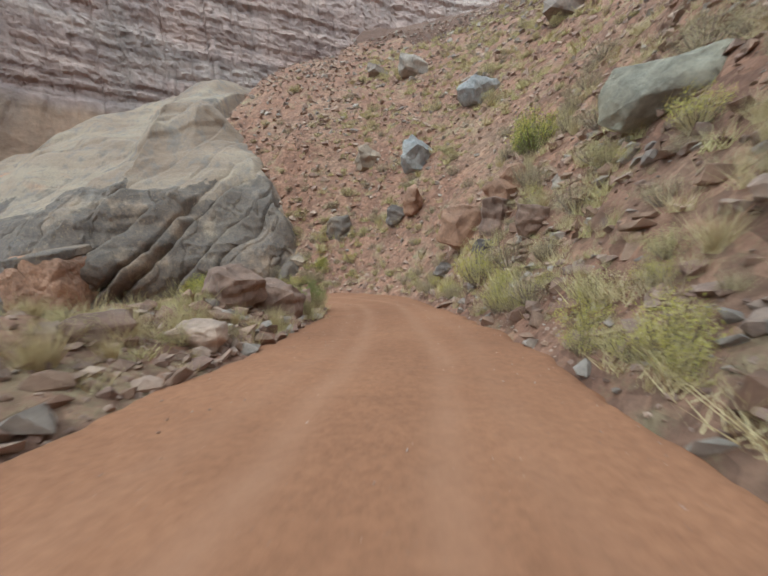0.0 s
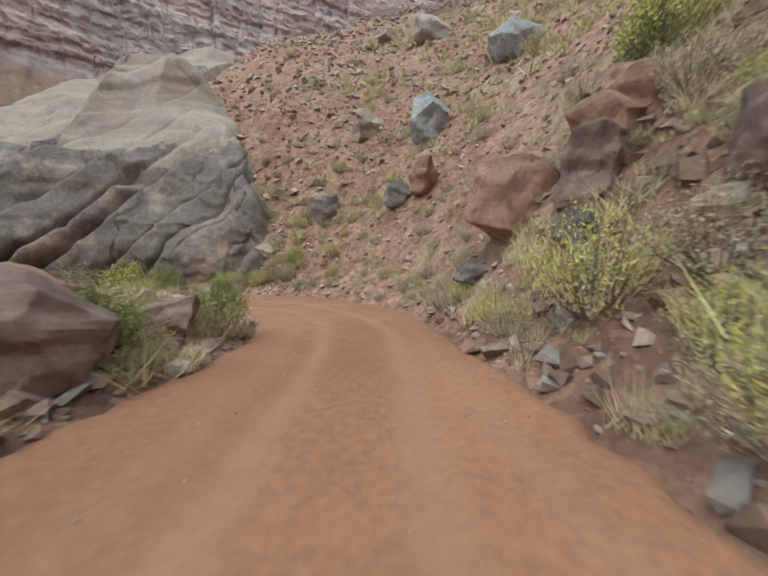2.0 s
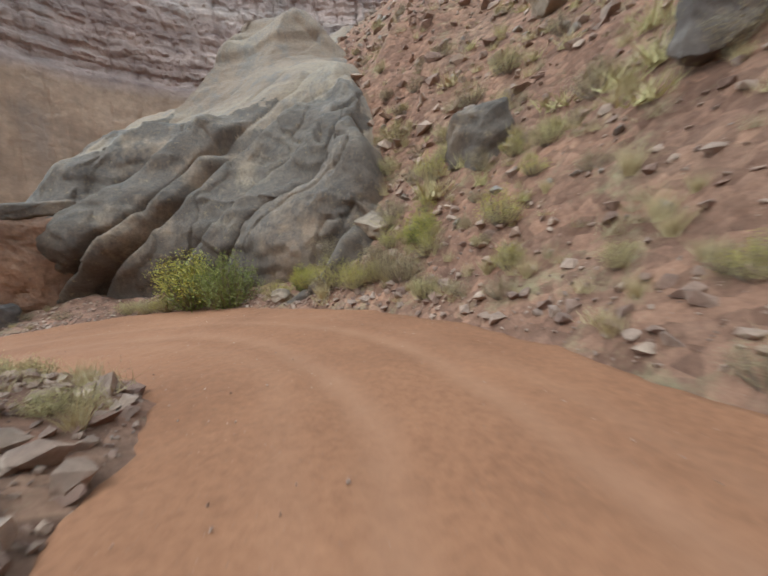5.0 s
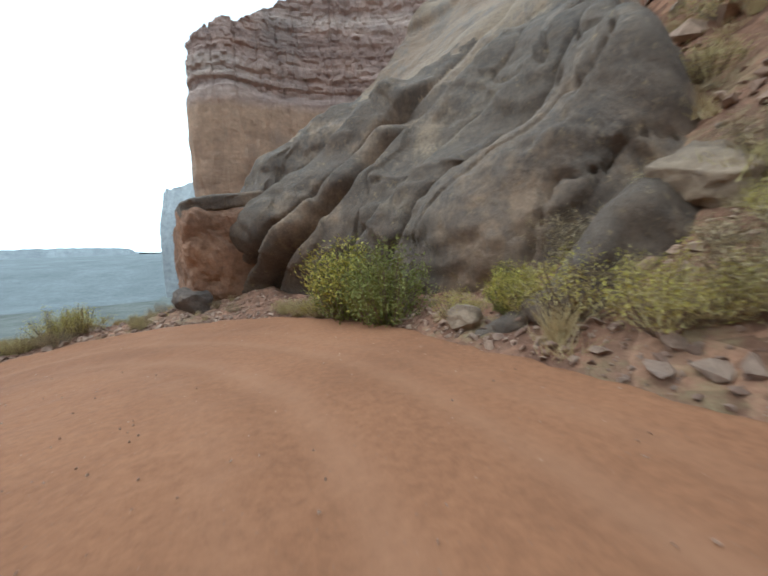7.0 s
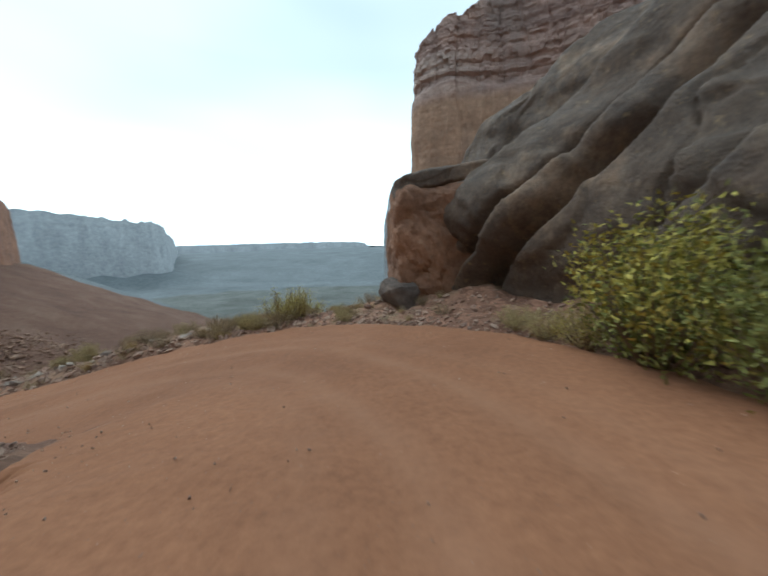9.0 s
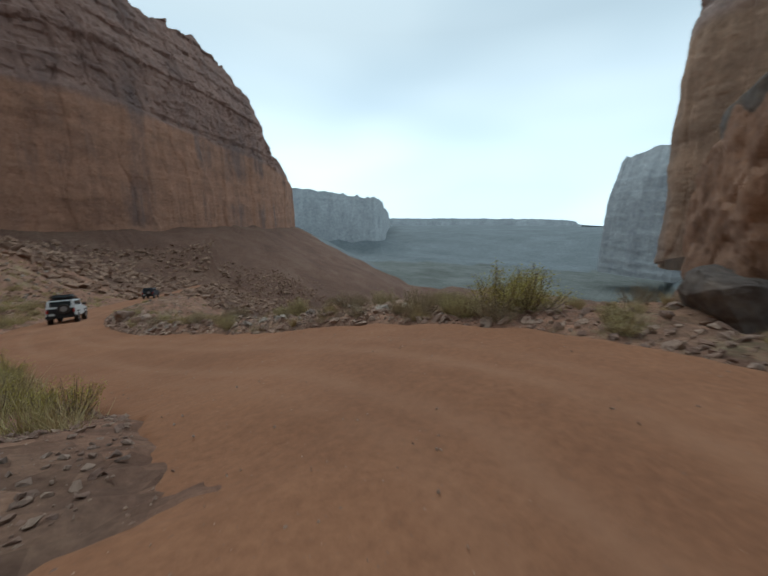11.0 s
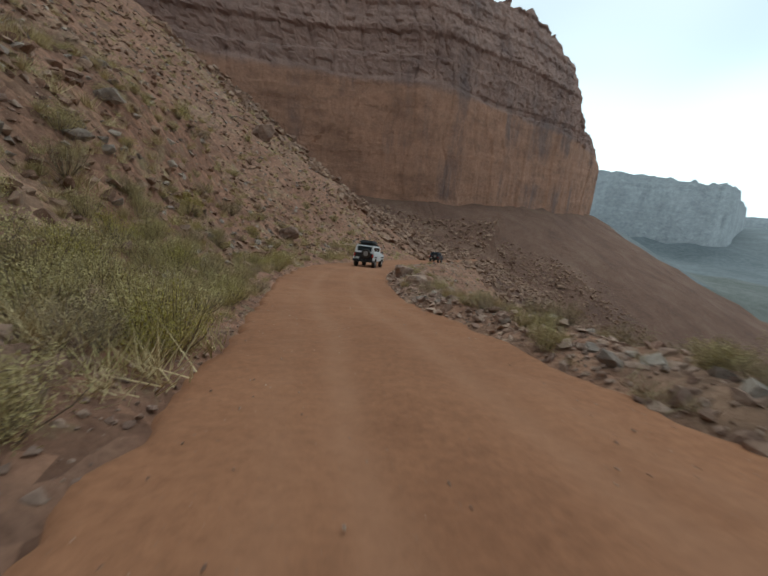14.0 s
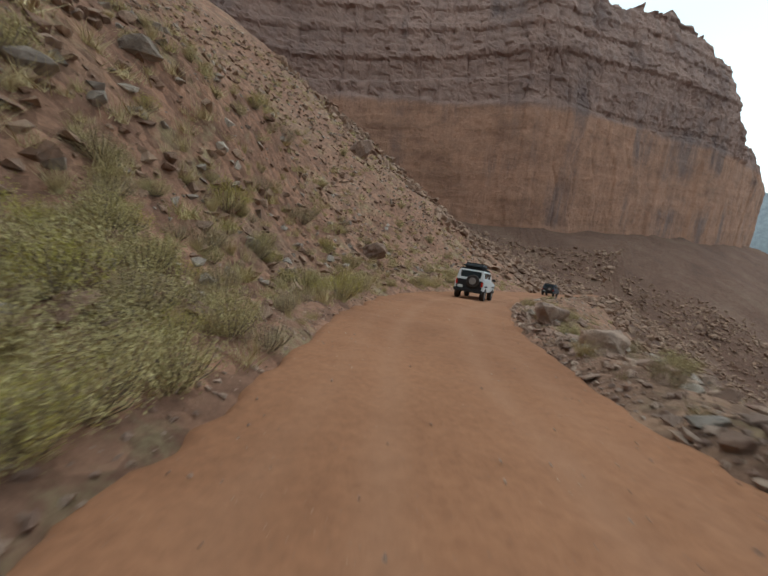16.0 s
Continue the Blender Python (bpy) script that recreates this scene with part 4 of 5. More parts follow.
boulder(-3.3, -6.2, (1.2, 0.9, 0.5), M_GREY, "grey slab lying on the talus", 34, (14, 18, 30), 0.35)
boulder(-4.7, -2.4, (0.9, 0.7, 0.4), M_GREY, "grey flat stone on the talus", 35, (14, 14, 70), 0.35)
boulder(-8.2, -17.9, (2.04, 1.43, 1.22), M_BROWN, "brown block low on the talus", 36, (10, 16, 20), 0.3)
boulder(-16.6, -7.7, (1.24, 0.89, 0.71), M_RED, "red block on the downhill verge", 37, (8, -10, 20), 0.3)
boulder(-16.8, -4.4, (1.15, 0.89, 0.64), M_RED, "red stone on the downhill verge", 38, (8, -10, 60), 0.3)
boulder(-22.0, 19.0, (1.92, 1.4, 1.22), M_VARN, "dark block below the overhanging cap rock", 39, (6, 12, 30), 0.3)
boulder(0.0, 11.3, (1.3, 1.0, 0.9), M_BROWN, "smooth red-brown boulder below the pale bush", 71, (6, -8, 40), 0.34)
boulder(11.5, 8.3, (3.2, 2.5, 2.1), M_LICHEN, "huge tilted grey lichened boulder perched above the bank", 3, (14, -20, 25), 0.34, z=0.8)
boulder(-2.8, 28.8, (2.6, 2.2, 3.0), M_VARNISHED, "grey rounded boulder above the yellow shrubs", 27, (0, -14, 30), 0.0, blocky=0.5)
rock_slab(-24.2, 20.9, -5.2, (4.4, 4.6, 6.6), M_ORANGE, "red block forming the nose of the rock wall", 61, (0, 4, 8), 9.0)
rock_slab(-24.3, 20.8, -1.9, (4.0, 4.3, 0.9), M_VARNISHED, "dark overhanging cap slab on the red block", 62, (10, -6, 8), 6.0)


# ---- shrubs ----
def blade(verts, faces, base, way, length, width, rng):
    side = Vector((rng.gauss(0, 1), rng.gauss(0, 1), rng.gauss(0, 0.5))).cross(way)
    side = (side.normalized() if side.length > 1e-4 else Vector((1, 0, 0))) * width * 0.5
    n = len(verts)
    verts += [tuple(base + side), tuple(base + way * length), tuple(base - side)]
    faces.append((n, n + 1, n + 2))


def stem(verts, faces, a, b, r0, r1):
    way = (b - a).normalized()
    u = way.orthogonal().normalized()
    w = way.cross(u)
    n = len(verts)
    for c, r in ((a, r0), (b, r1)):
        for k in range(3):
            verts.append(tuple(c + (u * math.cos(k * 2.094) + w * math.sin(k * 2.094)) * r))
    faces += [(n + k, n + (k + 1) % 3, n + 3 + (k + 1) % 3, n + 3 + k) for k in range(3)]


def shrub(kind, seed, leaf_mats, height, spread, stems, leaves, leaf_len, leaf_wide, label, category, upright=0.5):
    """A shrub of forking stems, clothed in many small leaves; the tops may carry flowers of a second colour."""
    rng = random.Random(seed)
    root = new(kind)
    sv, sf = [], []
    lv, lf = [[] for _ in leaf_mats], [[] for _ in leaf_mats]
    for _ in range(stems):
        a = rng.uniform(0, 6.283)
        out = math.sqrt(rng.random()) * spread * 0.5
        h = height * (0.55 + 0.45 * rng.random()) * (1 - 0.45 * (out / (spread * 0.5)) ** 2)
        base = Vector((math.cos(a) * out * 0.2, math.sin(a) * out * 0.2, -0.05))
        tip = Vector((math.cos(a) * out, math.sin(a) * out, h))
        knee = base.lerp(tip, 0.5) + Vector((math.cos(a), math.sin(a), 0)) * out * 0.12
        stem(sv, sf, base, knee, 0.012 * height, 0.008 * height)
        stem(sv, sf, knee, tip, 0.008 * height, 0.003 * height)
        for _ in range(leaves):
            t = rng.random() ** 0.6
            at = (base.lerp(knee, t * 2) if t < 0.5 else knee.lerp(tip, t * 2 - 1)) + Vector((rng.gauss(0, 1), rng.gauss(0, 1), rng.gauss(0, 0.8))) * 0.055 * spread
            if at.z < 0.02:
                at.z = 0.02 + 0.1 * rng.random() * height
            way = Vector((rng.gauss(0, 1) + math.cos(a) * 0.6, rng.gauss(0, 1) + math.sin(a) * 0.6, rng.gauss(0, 0.6) + upright * 2)).normalized()
            which = 1 if len(leaf_mats) > 1 and t > 0.62 and rng.random() < 0.65 else 0
            blade(lv[which], lf[which], at, way, leaf_len * rng.uniform(0.6, 1.3), leaf_wide * rng.uniform(0.7, 1.3), rng)
    wood = new("branchwork", mesh_from("branchwork", sv, sf, M_TWIG))
    wood.parent = root
    tagged(wood, kind="stuff")
    for which, m in enumerate(leaf_mats):
        if lv[which]:
            crown = new("foliage" if which == 0 else "flower_head_spray", mesh_from("foliage", lv[which], lf[which], m))
            crown.parent = root
            tagged(crown, kind="stuff")
    return tagged(root, label, category)


def grass_clump(seed, height, spread, blades, mat, label):
    rng = random.Random(seed)
    root = new("dry_grass_clump")
    v, f = [], []
    for _ in range(blades):
        a, lean = rng.uniform(0, 6.283), rng.random() ** 0.7 * spread / height
        way = Vector((math.cos(a) * lean, math.sin(a) * lean, 1)).normalized()
        blade(v, f, Vector((rng.gauss(0, 0.07 * spread), rng.gauss(0, 0.07 * spread), -0.03)), way, height * rng.uniform(0.5, 1.1), 0.008, rng)
    tuft = new("tuft", mesh_from("tuft", v, f, mat))
    tuft.parent = root
    tagged(tuft, kind="stuff")
    return tagged(root, label, "grass")


def shrub_set():
    sage = [shrub("sagebrush", 40 + i, (M_SAGE,), 0.8, 1.1, 46, 80, 0.038, 0.013, "rounded grey-green sagebrush rooted among red stones", "shrub") for i in range(3)]
    rabbit = [shrub("rabbitbrush", 50 + i, (M_SAGE, M_YELLOW), 0.9, 1.2, 46, 76, 0.038, 0.013, "rabbitbrush with yellow flower heads on red soil", "shrub", upright=0.9) for i in range(3)]
    green = [shrub("green_shrub", 60 + i, (M_GREEN, M_YELLOW) if i else (M_GREEN,), 1.0, 1.35, 70, 110, 0.045, 0.021, "leafy green shrub turning yellow below the rock", "shrub", upright=0.3) for i in range(3)]
    brown = [shrub("brown_brush", 70 + i, (M_BRUSH,), 0.75, 1.15, 44, 62, 0.036, 0.011, "dry brown brush with bare twigs on the slope", "shrub") for i in range(3)]
    straw = [grass_clump(80 + i, 0.55, 0.5, 240, M_STRAW, "pale dry bunchgrass clump on red soil") for i in range(3)]
    return {"s": sage, "r": rabbit, "g": green, "b": brown, "d": straw}


def tuft_field(name, label, count, chooser, mat, lo, hi, seed, blades=90, lean=1.3, wide=0.011):
    """Bunchgrass and low brush past counting, as one object."""
    rng = random.Random(seed)
    protos = []
    for _ in range(6):
        v, f = [], []
        for _ in range(blades):
            a, out = rng.uniform(0, 6.283), rng.random() ** 0.7 * lean
            way = Vector((math.cos(a) * out, math.sin(a) * out, 1)).normalized()
            blade(v, f, Vector((rng.gauss(0, 0.12), rng.gauss(0, 0.12), -0.05)), way, rng.uniform(0.25, 0.6), wide, rng)
        protos.append((np.array(v), np.array(f)))
    pts = np.array([chooser(rng) for _ in range(count)])
    z, over = ground_height(pts[:, 0], pts[:, 1])
    verts, faces, n = [], [], 0
    for (x, y), h, o in zip(pts, z, over):
        if o < 0.15:
            continue
        v, f = protos[rng.randrange(6)]
        s, c = math.sin(rng.uniform(0, 6.283)), math.cos(rng.uniform(0, 6.283))
        k = lo + (hi - lo) * rng.random() ** 1.8
        verts.append(np.column_stack([v[:, 0] * c - v[:, 1] * s, v[:, 0] * s + v[:, 1] * c, v[:, 2] * rng.uniform(0.8, 1.2)]) * k + (x, y, h))
        faces.append(f + n)
        n += len(v)
    ob = new(name, mesh_from(name, np.vstack(verts), np.vstack(faces), mat))
    return tagged(ob, label, "grass", kind="stuff")


tuft_field("slope_grass", "pale dry bunchgrass dotting the talus", 1500, along(11.2, 19, 1, 0.3, 40, 1.2), M_STRAW, 0.6, 1.5, 301, wide=0.014)
tuft_field("slope_grass", "olive bunchgrass dotting the talus", 1000, along(11.2, 19, 1, 0.3, 40, 1.2), M_SAGE, 0.6, 1.6, 302, wide=0.014)
tuft_field("bank_grass", "pale dry bunchgrass on the uphill bank", 420, along(3, 8.5, -1, 0.3, 18, 1.2), M_STRAW, 0.5, 1.2, 303, wide=0.013)
tuft_field("bank_grass", "brown low brush on the uphill bank", 420, along(3, 8.5, -1, 0.5, 20, 1.1), M_BRUSH, 0.5, 1.4, 304, wide=0.013)
tuft_field("upper_grass", "yellowish bunchgrass high on the slope", 700, in_box(-6, 34, 26, 70), M_SAGE, 0.7, 1.8, 305, wide=0.03)
tuft_field("upper_grass", "pale bunchgrass high on the slope", 600, in_box(-6, 34, 26, 70), M_STRAW, 0.7, 1.6, 306, wide=0.03)
tuft_field("verge_grass", "dry grass and brush along the downhill verge", 500, along(9.8, 19, -1, 0.2, 14, 1.2), M_BRUSH, 0.4, 1.1, 307)
tuft_field("inner_bank_grass", "dry grass on the bank inside the bend", 260, along(2.6, 10, 1, 0.2, 7, 1.1), M_STRAW, 0.4, 0.9, 308)
SHRUBS = shrub_set()
PLACED = {id(o): False for some in SHRUBS.values() for o in some}
PLANT_RNG = random.Random(99)


def plant(kind, x, y, size, z=None):
    """One shrub at a place, size in metres across, turned and squeezed a little differently each time."""
    proto = SHRUBS[kind][PLANT_RNG.randrange(3)]
    k = size / {"s": 1.15, "r": 1.25, "g": 1.4, "b": 1.2, "d": 0.8}[kind]
    h = ground_at(x, y) if z is None else z
    m = pose(x, y, h - 0.03, 0, 0, PLANT_RNG.uniform(0, 360))
    if not PLACED[id(proto)]:
        PLACED[id(proto)] = True
        proto.matrix_basis = m
        ob = proto
    else:
        ob = copy_thing(proto, m)
    ob.scale = (k * PLANT_RNG.uniform(0.9, 1.1), k * PLANT_RNG.uniform(0.9, 1.1), k * PLANT_RNG.uniform(0.85, 1.15) * (1.3 if kind == "g" else 1.0))
    group = {"s": "sagebrush on the slopes", "r": "rabbitbrush along the road", "g": "green shrubs below the rock", "b": "dry brush on the slopes", "d": "bunchgrass on the slopes"}[kind]
    return tagged(ob, group=group)


for kind, px, py, across in (
    ("g", -14.0, 23.8, 3.3), ("g", -11.9, 24.3, 2.6), ("r", -8.2, 25.4, 1.6), ("g", -8.7, 25.4, 1.2), ("r", -9.7, 24.9, 1.2), ("s", -16.7, 22.4, 1.2), ("r", -15.1, 23.3, 1.5), ("r", -7.2, 25.4, 1.9), ("r", -6.0, 25.3, 1.5), ("s", -5.0, 25.6, 1.2),
    ("g", -4.0, 26.4, 1.4), ("r", -5.3, 26.5, 1.0), ("r", -4.3, 27.3, 0.9), ("s", -15.8, 22.9, 1.3), ("s", 0.5, 10.3, 0.9), ("s", -0.2, 10.0, 1.5), ("g", 0.2, 9.7, 1.3), ("s", -0.1, 9.5, 1.1),
    ("r", -3.6, 25.9, 1.2), ("s", -1.8, 25.6, 0.7), ("r", 7.2, 10.9, 2.2), ("b", 8.0, 9.9, 1.9), ("r", 8.0, 2.4, 0.8), ("r", 7.7, 3.8, 0.8), ("s", 7.9, 3.2, 0.8), ("r", 7.4, 8.1, 1.3),
    ("d", 0.2, 1.9, 1.1), ("d", 0.2, 3.1, 1.0), ("d", -0.1, 4.7, 1.0), ("d", 0.8, 6.0, 0.9), ("r", -1.1, 8.6, 1.2), ("s", 0.1, 9.6, 0.8), ("b", -19.6, 12.6, 1.2), ("r", -20.2, 14.6, 1.7),
    ("s", -19.9, 17.1, 0.8), ("g", 10.5, 15.7, 2.5), ("s", -8.7, 0.0, 1.4), ("s", -8.2, -1.4, 1.2), ("b", -8.5, -2.9, 1.0), ("r", -7.2, -2.0, 1.0), ("s", -7.3, -1.5, 1.2), ("s", -8.1, 0.4, 1.4),
    ("s", -6.1, -2.6, 0.9), ("b", -5.5, -13.0, 1.8), ("s", -7.8, 2.8, 1.4), ("s", -9.0, 4.7, 1.3), ("b", -9.9, 5.1, 1.2),
    ("b", 6.3, 11.8, 1.1), ("b", 5.5, 15.4, 1.0), ("s", 4.7, 18.5, 1.0), ("d", 5.1, 16.7, 1.0), ("d", 4.1, 19.5, 0.9), ("b", -2.0, 24.5, 0.9), ("s", -3.1, 24.7, 1.1), ("b", -0.9, 24.0, 0.9), ("s", -0.2, 7.5, 0.7), ("s", -0.5, 7.2, 0.7), ("s", -0.3, 8.3, 0.7),
    ("s", -8.1, 2.3, 1.6), ("s", -8.4, 4.7, 1.6), ("s", -7.1, -1.6, 1.3), ("b", -7.2, -3.9, 1.3), ("s", -6.9, -7.0, 1.2), ("b", 2.4, 21.1, 0.9), ("d", 1.1, 22.4, 0.9),
    ("s", 0.1, 12.4, 1.4), ("s", -0.2, 11.7, 1.2), ("s", -0.3, 13.4, 1.0), ("s", -0.9, 11.7, 0.9), ("r", 7.9, 2.8, 0.7), ("r", 7.9, 2.0, 0.7), ("r", 7.4, 7.8, 1.2), ("d", 0.3, 1.7, 0.8), ("d", 0.4, 2.6, 0.8),
    ("d", 0.0, 4.6, 0.9), ("d", 0.7, 4.9, 0.8), ("s", 0.2, 11.5, 0.6), ("b", 7.3, 8.0, 1.6), ("r", 7.5, 9.0, 1.3), ("s", -10.7, 0.7, 1.2), ("s", -10.7, 1.5, 1.2), ("b", -10.7, -1.1, 1.0), ("s", -10.2, -0.9, 1.2),
    ("s", -9.4, -0.3, 1.2), ("r", -9.0, 0.5, 1.2), ("s", -9.5, 1.3, 1.2), ("b", -9.7, -3.5, 0.7), ("s", -6.4, -2.4, 0.8), ("s", -6.3, -3.5, 0.8), ("s", -6.1, -7.0, 0.8), ("s", -5.3, -6.6, 0.6), ("b", -5.5, -11.7, 1.2),
    ("s", -7.1, -6.4, 0.9), ("d", -5.6, -0.9, 0.8), ("d", -5.1, -1.8, 0.7), ("s", -7.7, -3.6, 0.8), ("r", -8.0, -2.3, 0.9), ("d", -7.1, 0.2, 0.8), ("s", -8.9, 3.2, 1.2), ("s", -8.7, 1.1, 1.1), ("r", -9.6, 3.3, 1.1),
    ("s", -9.6, 5.2, 1.2), ("b", -9.3, -1.2, 0.9), ("s", -9.4, 4.6, 1.2), ("s", -8.5, 5.4, 1.2), ("b", -11.0, 6.3, 1.0), ("s", -10.7, 9.8, 1.2), ("s", -10.0, 6.8, 1.2), ("b", -21.2, 12.6, 1.1), ("r", -20.6, 15.2, 2.0),
    ("r", -21.6, 14.7, 1.4), ("b", -20.8, 13.0, 0.9), ("d", -18.1, 8.4, 0.8), ("b", -19.2, 12.5, 0.9), ("r", -5.5, 25.5, 1.2), ("s", -5.8, 25.4, 1.0), ("r", -4.0, 26.4, 1.1), ("r", -4.6, 26.5, 0.8), ("r", -8.5, 25.6, 1.1),
    ("d", -3.8, 25.0, 0.6),
    ("g", -0.1, 12.8, 1.3),
):
    plant(kind, px, py, across)


def plant_many(kind, count, chooser, lo, hi, seed, clear=0.3):
    rng = random.Random(seed)
    pts = np.array([chooser(rng) for _ in range(count)])
    z, over = ground_height(pts[:, 0], pts[:, 1])
    for (x, y), h, o in zip(pts, z, over):
        if o > clear:
            plant(kind, x, y, lo + (hi - lo) * rng.random() ** 1.6, h)


plant_many("d", 90, along(3, 8, -1, 0.4, 7), 0.6, 1.3, 201)
plant_many("s", 50, along(3, 8, -1, 0.8, 16, 1), 0.6, 1.4, 202)
plant_many("b", 120, along(3, 8, -1, 0.5, 10, 1.1), 0.8, 1.9, 203)
plant_many("d", 40, along(3, 8.3, 1, 0.2, 5), 0.5, 1.0, 204)
plant_many("s", 24, along(3, 8.5, 1, 0.3, 6), 0.5, 1.2, 205)
plant_many("r", 26, along(3, 9, -1, 0.5, 5), 0.7, 1.5, 206)
plant_many("s", 110, along(12.2, 18, 1, 0.6, 18, 1.2), 0.6, 1.6, 207)
plant_many("r", 40, along(11.2, 16, 1, 0.4, 9, 1.4), 0.7, 1.6, 215)
plant_many("d", 70, along(11.4, 17, 1, 1.4, 12, 1.2), 0.6, 1.0, 208)
plant_many("b", 50, along(11.6, 17, 1, 0.6, 18, 1.1), 0.7, 1.7, 209)
plant_many("d", 30, along(10, 18, -1, 0.2, 7), 0.5, 0.9, 210)
plant_many("b", 40, along(10, 19, -1, 0.6, 14), 0.6, 1.3, 211)
plant_many("s", 40, along(10.2, 19, -1, 0.6, 16), 0.5, 1.1, 212)
plant_many("s", 50, in_box(-18, 30, 28, 60), 0.9, 2.2, 213)
plant_many("b", 40, in_box(-18, 30, 28, 60), 0.9, 2.2, 214)
plant_many("b", 50, along(9.6, 13.5, -1, 0.4, 9, 1.2), 0.6, 1.5, 216)
plant_many("s", 40, along(9.6, 13.5, -1, 0.4, 9, 1.2), 0.5, 1.3, 217)
plant_many("d", 40, along(9.6, 14, -1, 0.1, 5, 1.2), 0.5, 1.0, 218)


# ---- vehicles ----
def box(size, at, bevel=0.0, segments=2, shape=None):
    bm = bmesh.new()
    bmesh.ops.create_cube(bm, size=1.0)
    for v in bm.verts:
        v.co = Vector((v.co.x * size[0], v.co.y * size[1], v.co.z * size[2]))
        if shape:
            shape(v)
        v.co += Vector(at)
    if bevel:
        bmesh.ops.bevel(bm, geom=bm.edges[:], offset=bevel, segments=segments, affect="EDGES")
    return bm


def ring(radius, inner, width, at, sides=24):
    """A tyre or rim: a lathed profile round the x axis."""
    bm = bmesh.new()
    prof = [(-width / 2, inner), (-width / 2, radius * 0.94), (-width * 0.36, radius), (width * 0.36, radius), (width / 2, radius * 0.94), (width / 2, inner)]
    loops = []
    for k in range(sides):
        a = 6.28318 * k / sides
        loops.append([bm.verts.new((x + at[0], r * math.cos(a) + at[1], r * math.sin(a) + at[2])) for x, r in prof])
    for k in range(sides):
        a, b = loops[k], loops[(k + 1) % sides]
        for i in range(len(prof) - 1):
            bm.faces.new((a[i], a[i + 1], b[i + 1], b[i]))
    if inner < 0.03:
        bmesh.ops.remove_doubles(bm, verts=bm.verts, dist=0.002)
    bmesh.ops.recalc_face_normals(bm, faces=bm.faces)
    return bm


M_WHITE = plain("white_car_paint", (0.75, 0.76, 0.76), 0.3, 0, 0.04)
M_NAVY = plain("dark_blue_car_paint", (0.05, 0.065, 0.09), 0.3, 0, 0.1)
M_BLACK = plain("black_plastic", (0.025, 0.025, 0.027), 0.6)
M_RUBBER = plain("dusty_tyre", (0.05, 0.042, 0.038), 0.9)
M_STEEL = plain("grey_wheel_steel", (0.35, 0.35, 0.36), 0.4, 0.8)
M_PANE = plain("tinted_window", (0.03, 0.04, 0.045), 0.08, 0, 0.1)
M_RED_LAMP = plain("red_lamp_plastic", (0.5, 0.03, 0.02), 0.25)
M_CANVAS = plain("dark_luggage_canvas", (0.06, 0.065, 0.07), 0.9)
M_PLATE = plain("pale_plate", (0.6, 0.6, 0.58), 0.5)


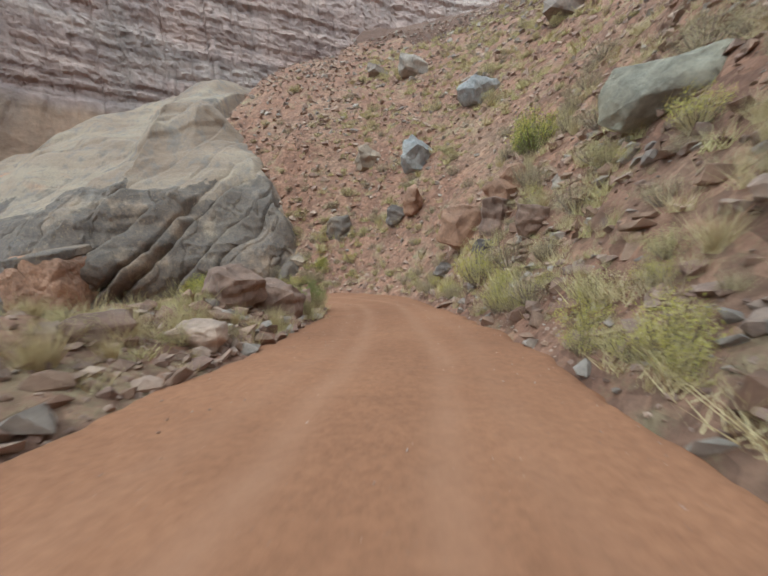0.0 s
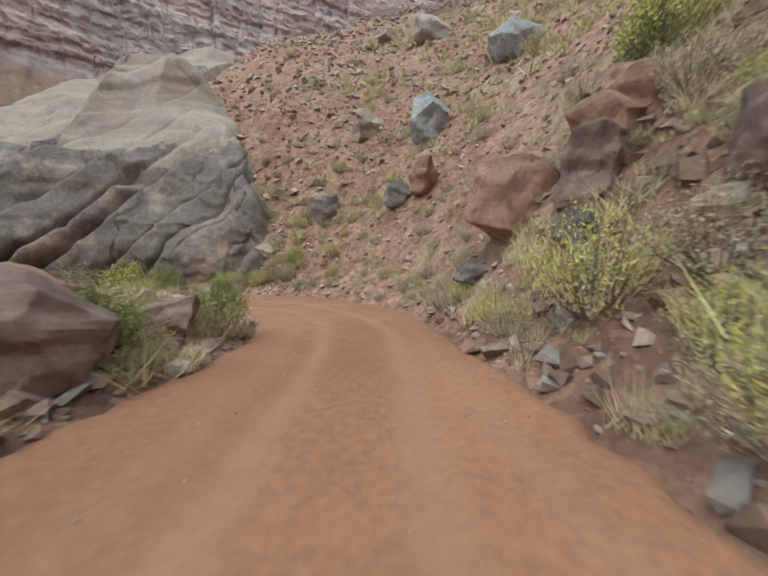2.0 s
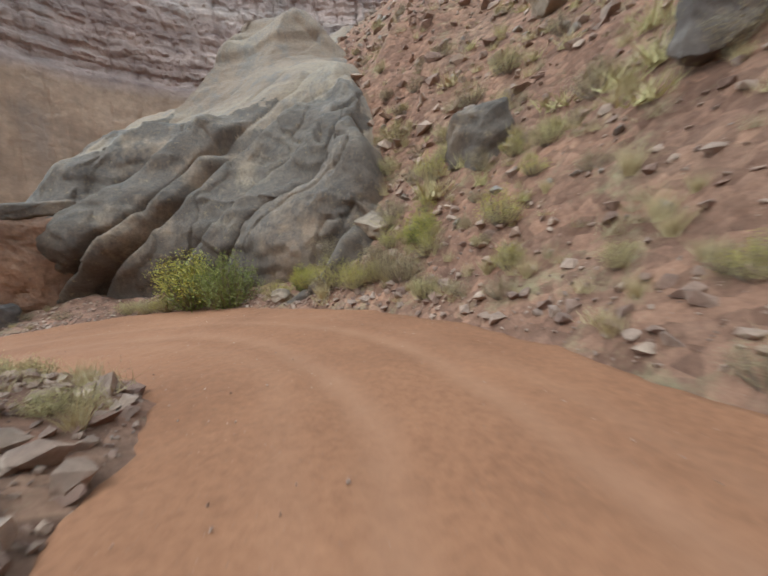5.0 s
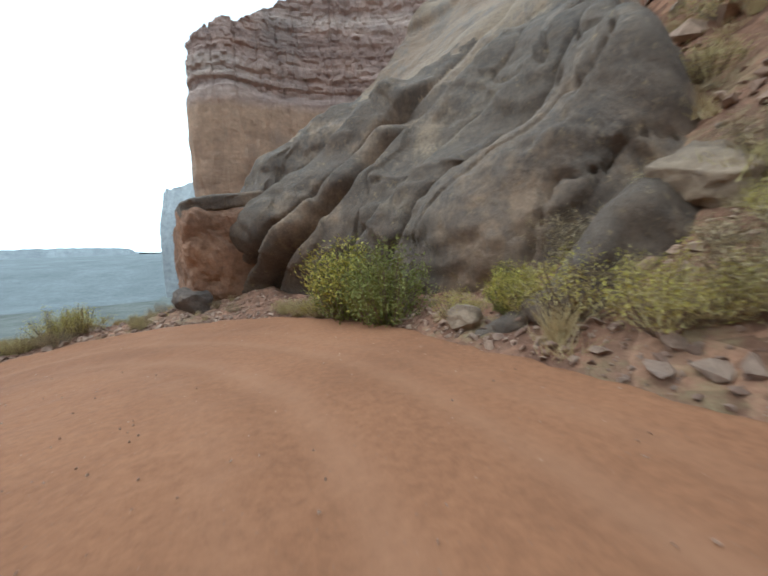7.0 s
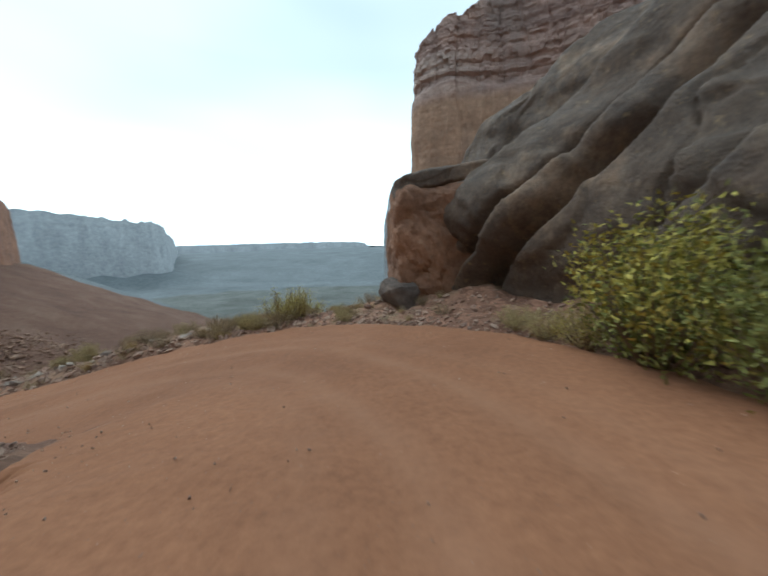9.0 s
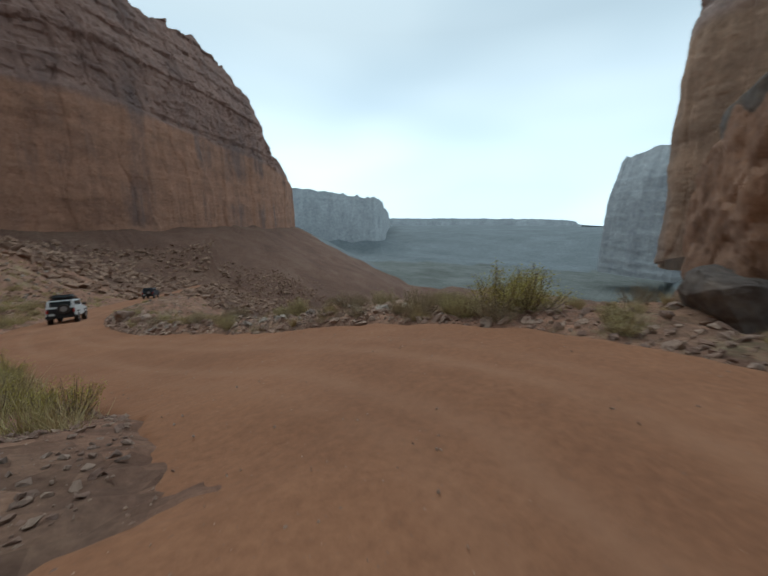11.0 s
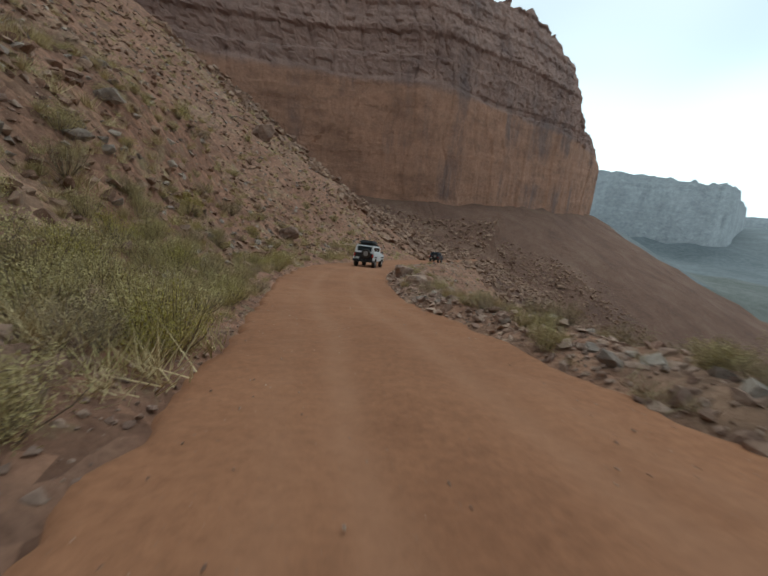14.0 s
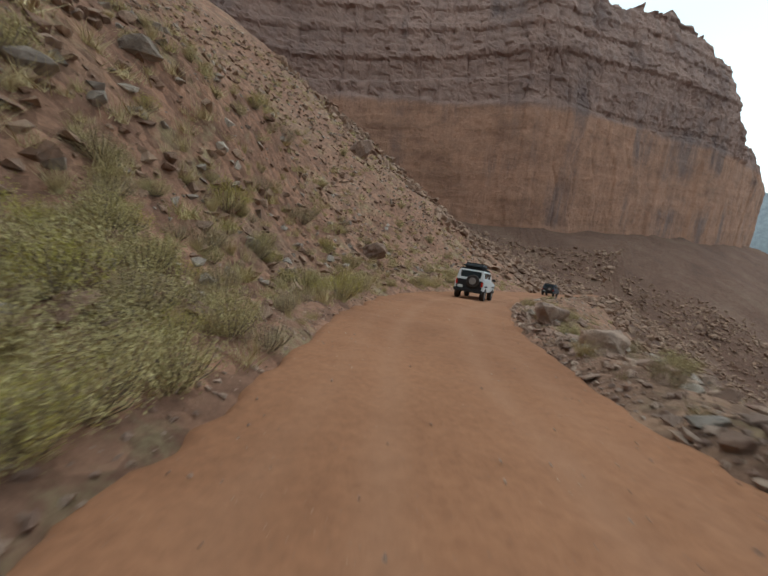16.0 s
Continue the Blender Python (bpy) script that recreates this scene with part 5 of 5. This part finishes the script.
def off_roader(paint, label, loaded):
    """A boxy four-wheel drive, nose towards +y, standing on z = 0."""
    car = new("off_road_car")
    hull = part("body", box((1.72, 4.1, 0.62), (0, 0, 0.84), 0.07), paint, car)

    def taper(v):
        if v.co.z > 0:
            v.co.x *= 0.88
            v.co.y = v.co.y * 0.9 - 0.05
    part("cabin", box((1.66, 2.7, 0.66), (0, -0.62, 1.46), 0.06, shape=taper), paint, car)
    part("bonnet", box((1.5, 1.3, 0.12), (0, 1.3, 1.18), 0.05), paint, car)
    part("rear_panel", box((1.5, 0.05, 0.62), (0, -2.06, 0.86), 0.02), M_BLACK, car, "dark dusty tailgate panel")
    part("rear_window", box((1.2, 0.04, 0.4), (0, -1.93, 1.5), 0.015), M_PANE, car, "dark tinted rear window")
    for side in (-1, 1):
        for y, w in ((-1.35, 0.85), (-0.3, 0.95)):
            part("side_window", box((0.04, w, 0.36), (side * 0.775, y, 1.5), 0.012), M_PANE, car, "dark tinted side window")
        part("tail_light", box((0.12, 0.05, 0.26), (side * 0.74, -2.07, 0.98), 0.015), M_RED_LAMP, car, "red tail light")
        part("wing_mirror", box((0.2, 0.09, 0.17), (side * 0.96, 0.62, 1.34), 0.03), M_BLACK, car)
        for y in (-1.3, 1.3):
            tyre = part("wheel", ring(0.39, 0.2, 0.25, (side * 0.76, y, 0.39)), M_RUBBER, car, "dusty black off-road tyre")
            part("rim", ring(0.21, 0.02, 0.16, (side * 0.79, y, 0.39), 16), M_STEEL, tyre, "grey steel rim")
            part("wheel_arch", box((0.1, 1.0, 0.1), (side * 0.86, y, 0.88), 0.04), M_BLACK, car)
    spare = part("spare_wheel", ring(0.37, 0.2, 0.22, (0, 0, 0)), M_RUBBER, car, "spare tyre hung on the tailgate")
    spare.matrix_local = pose(0.22, -2.2, 1.12, 0, 0, 90)
    part("spare_rim", ring(0.21, 0.02, 0.14, (-0.05, 0, 0), 16), M_STEEL, spare)
    part("rear_bumper", box((1.7, 0.2, 0.2), (0, -2.12, 0.55), 0.04), M_BLACK, car)
    part("front_bumper", box((1.7, 0.22, 0.22), (0, 2.12, 0.55), 0.04), M_BLACK, car)
    part("number_plate", box((0.32, 0.02, 0.16), (-0.5, -2.1, 0.74), 0.004), M_PLATE, car, "plain pale plate")
    part("windscreen", box((1.3, 0.04, 0.42), (0, 0.6, 1.46), 0.015), M_PANE, car, "dark windscreen")
    rack = part("roof_rack", box((1.35, 2.0, 0.06), (0, -0.7, 1.83), 0.015), M_BLACK, car)
    if loaded:
        part("roof_load", box((1.25, 1.7, 0.34), (0, -0.75, 2.03), 0.13, 3), M_CANVAS, rack, "dark canvas bags strapped on the roof")
    for k in range(4):
        part("rack_bar", box((1.4, 0.04, 0.04), (0, -1.5 + 0.52 * k, 1.885), 0.008), M_BLACK, rack)
    return tagged(car, label, "car", "cars ahead on the road")


def park(car, at, side=0.0):
    """Set a car on the road, along it, by its place between the road's points."""
    i = int(at * 26)
    a, b = LINE[i], LINE[i + 2]
    way = (b - a)[:3] / np.linalg.norm((b - a)[:2])
    yaw = math.degrees(math.atan2(-way[0], way[1]))
    pitch = math.degrees(math.atan(way[2]))
    left = np.array((-way[1], way[0]))
    car.matrix_world = pose(a[0] + left[0] * side, a[1] + left[1] * side, a[2] + 0.0, 0, 0, yaw) @ pose(0, 0, 0, pitch, 0, 0)


park(off_roader(M_WHITE, "white four-wheel drive with spare tyre and loaded roof rack", True), 16.66, 0.0)
park(off_roader(M_NAVY, "dark four-wheel drive far down the dirt road", False), 19.05, 0.0)
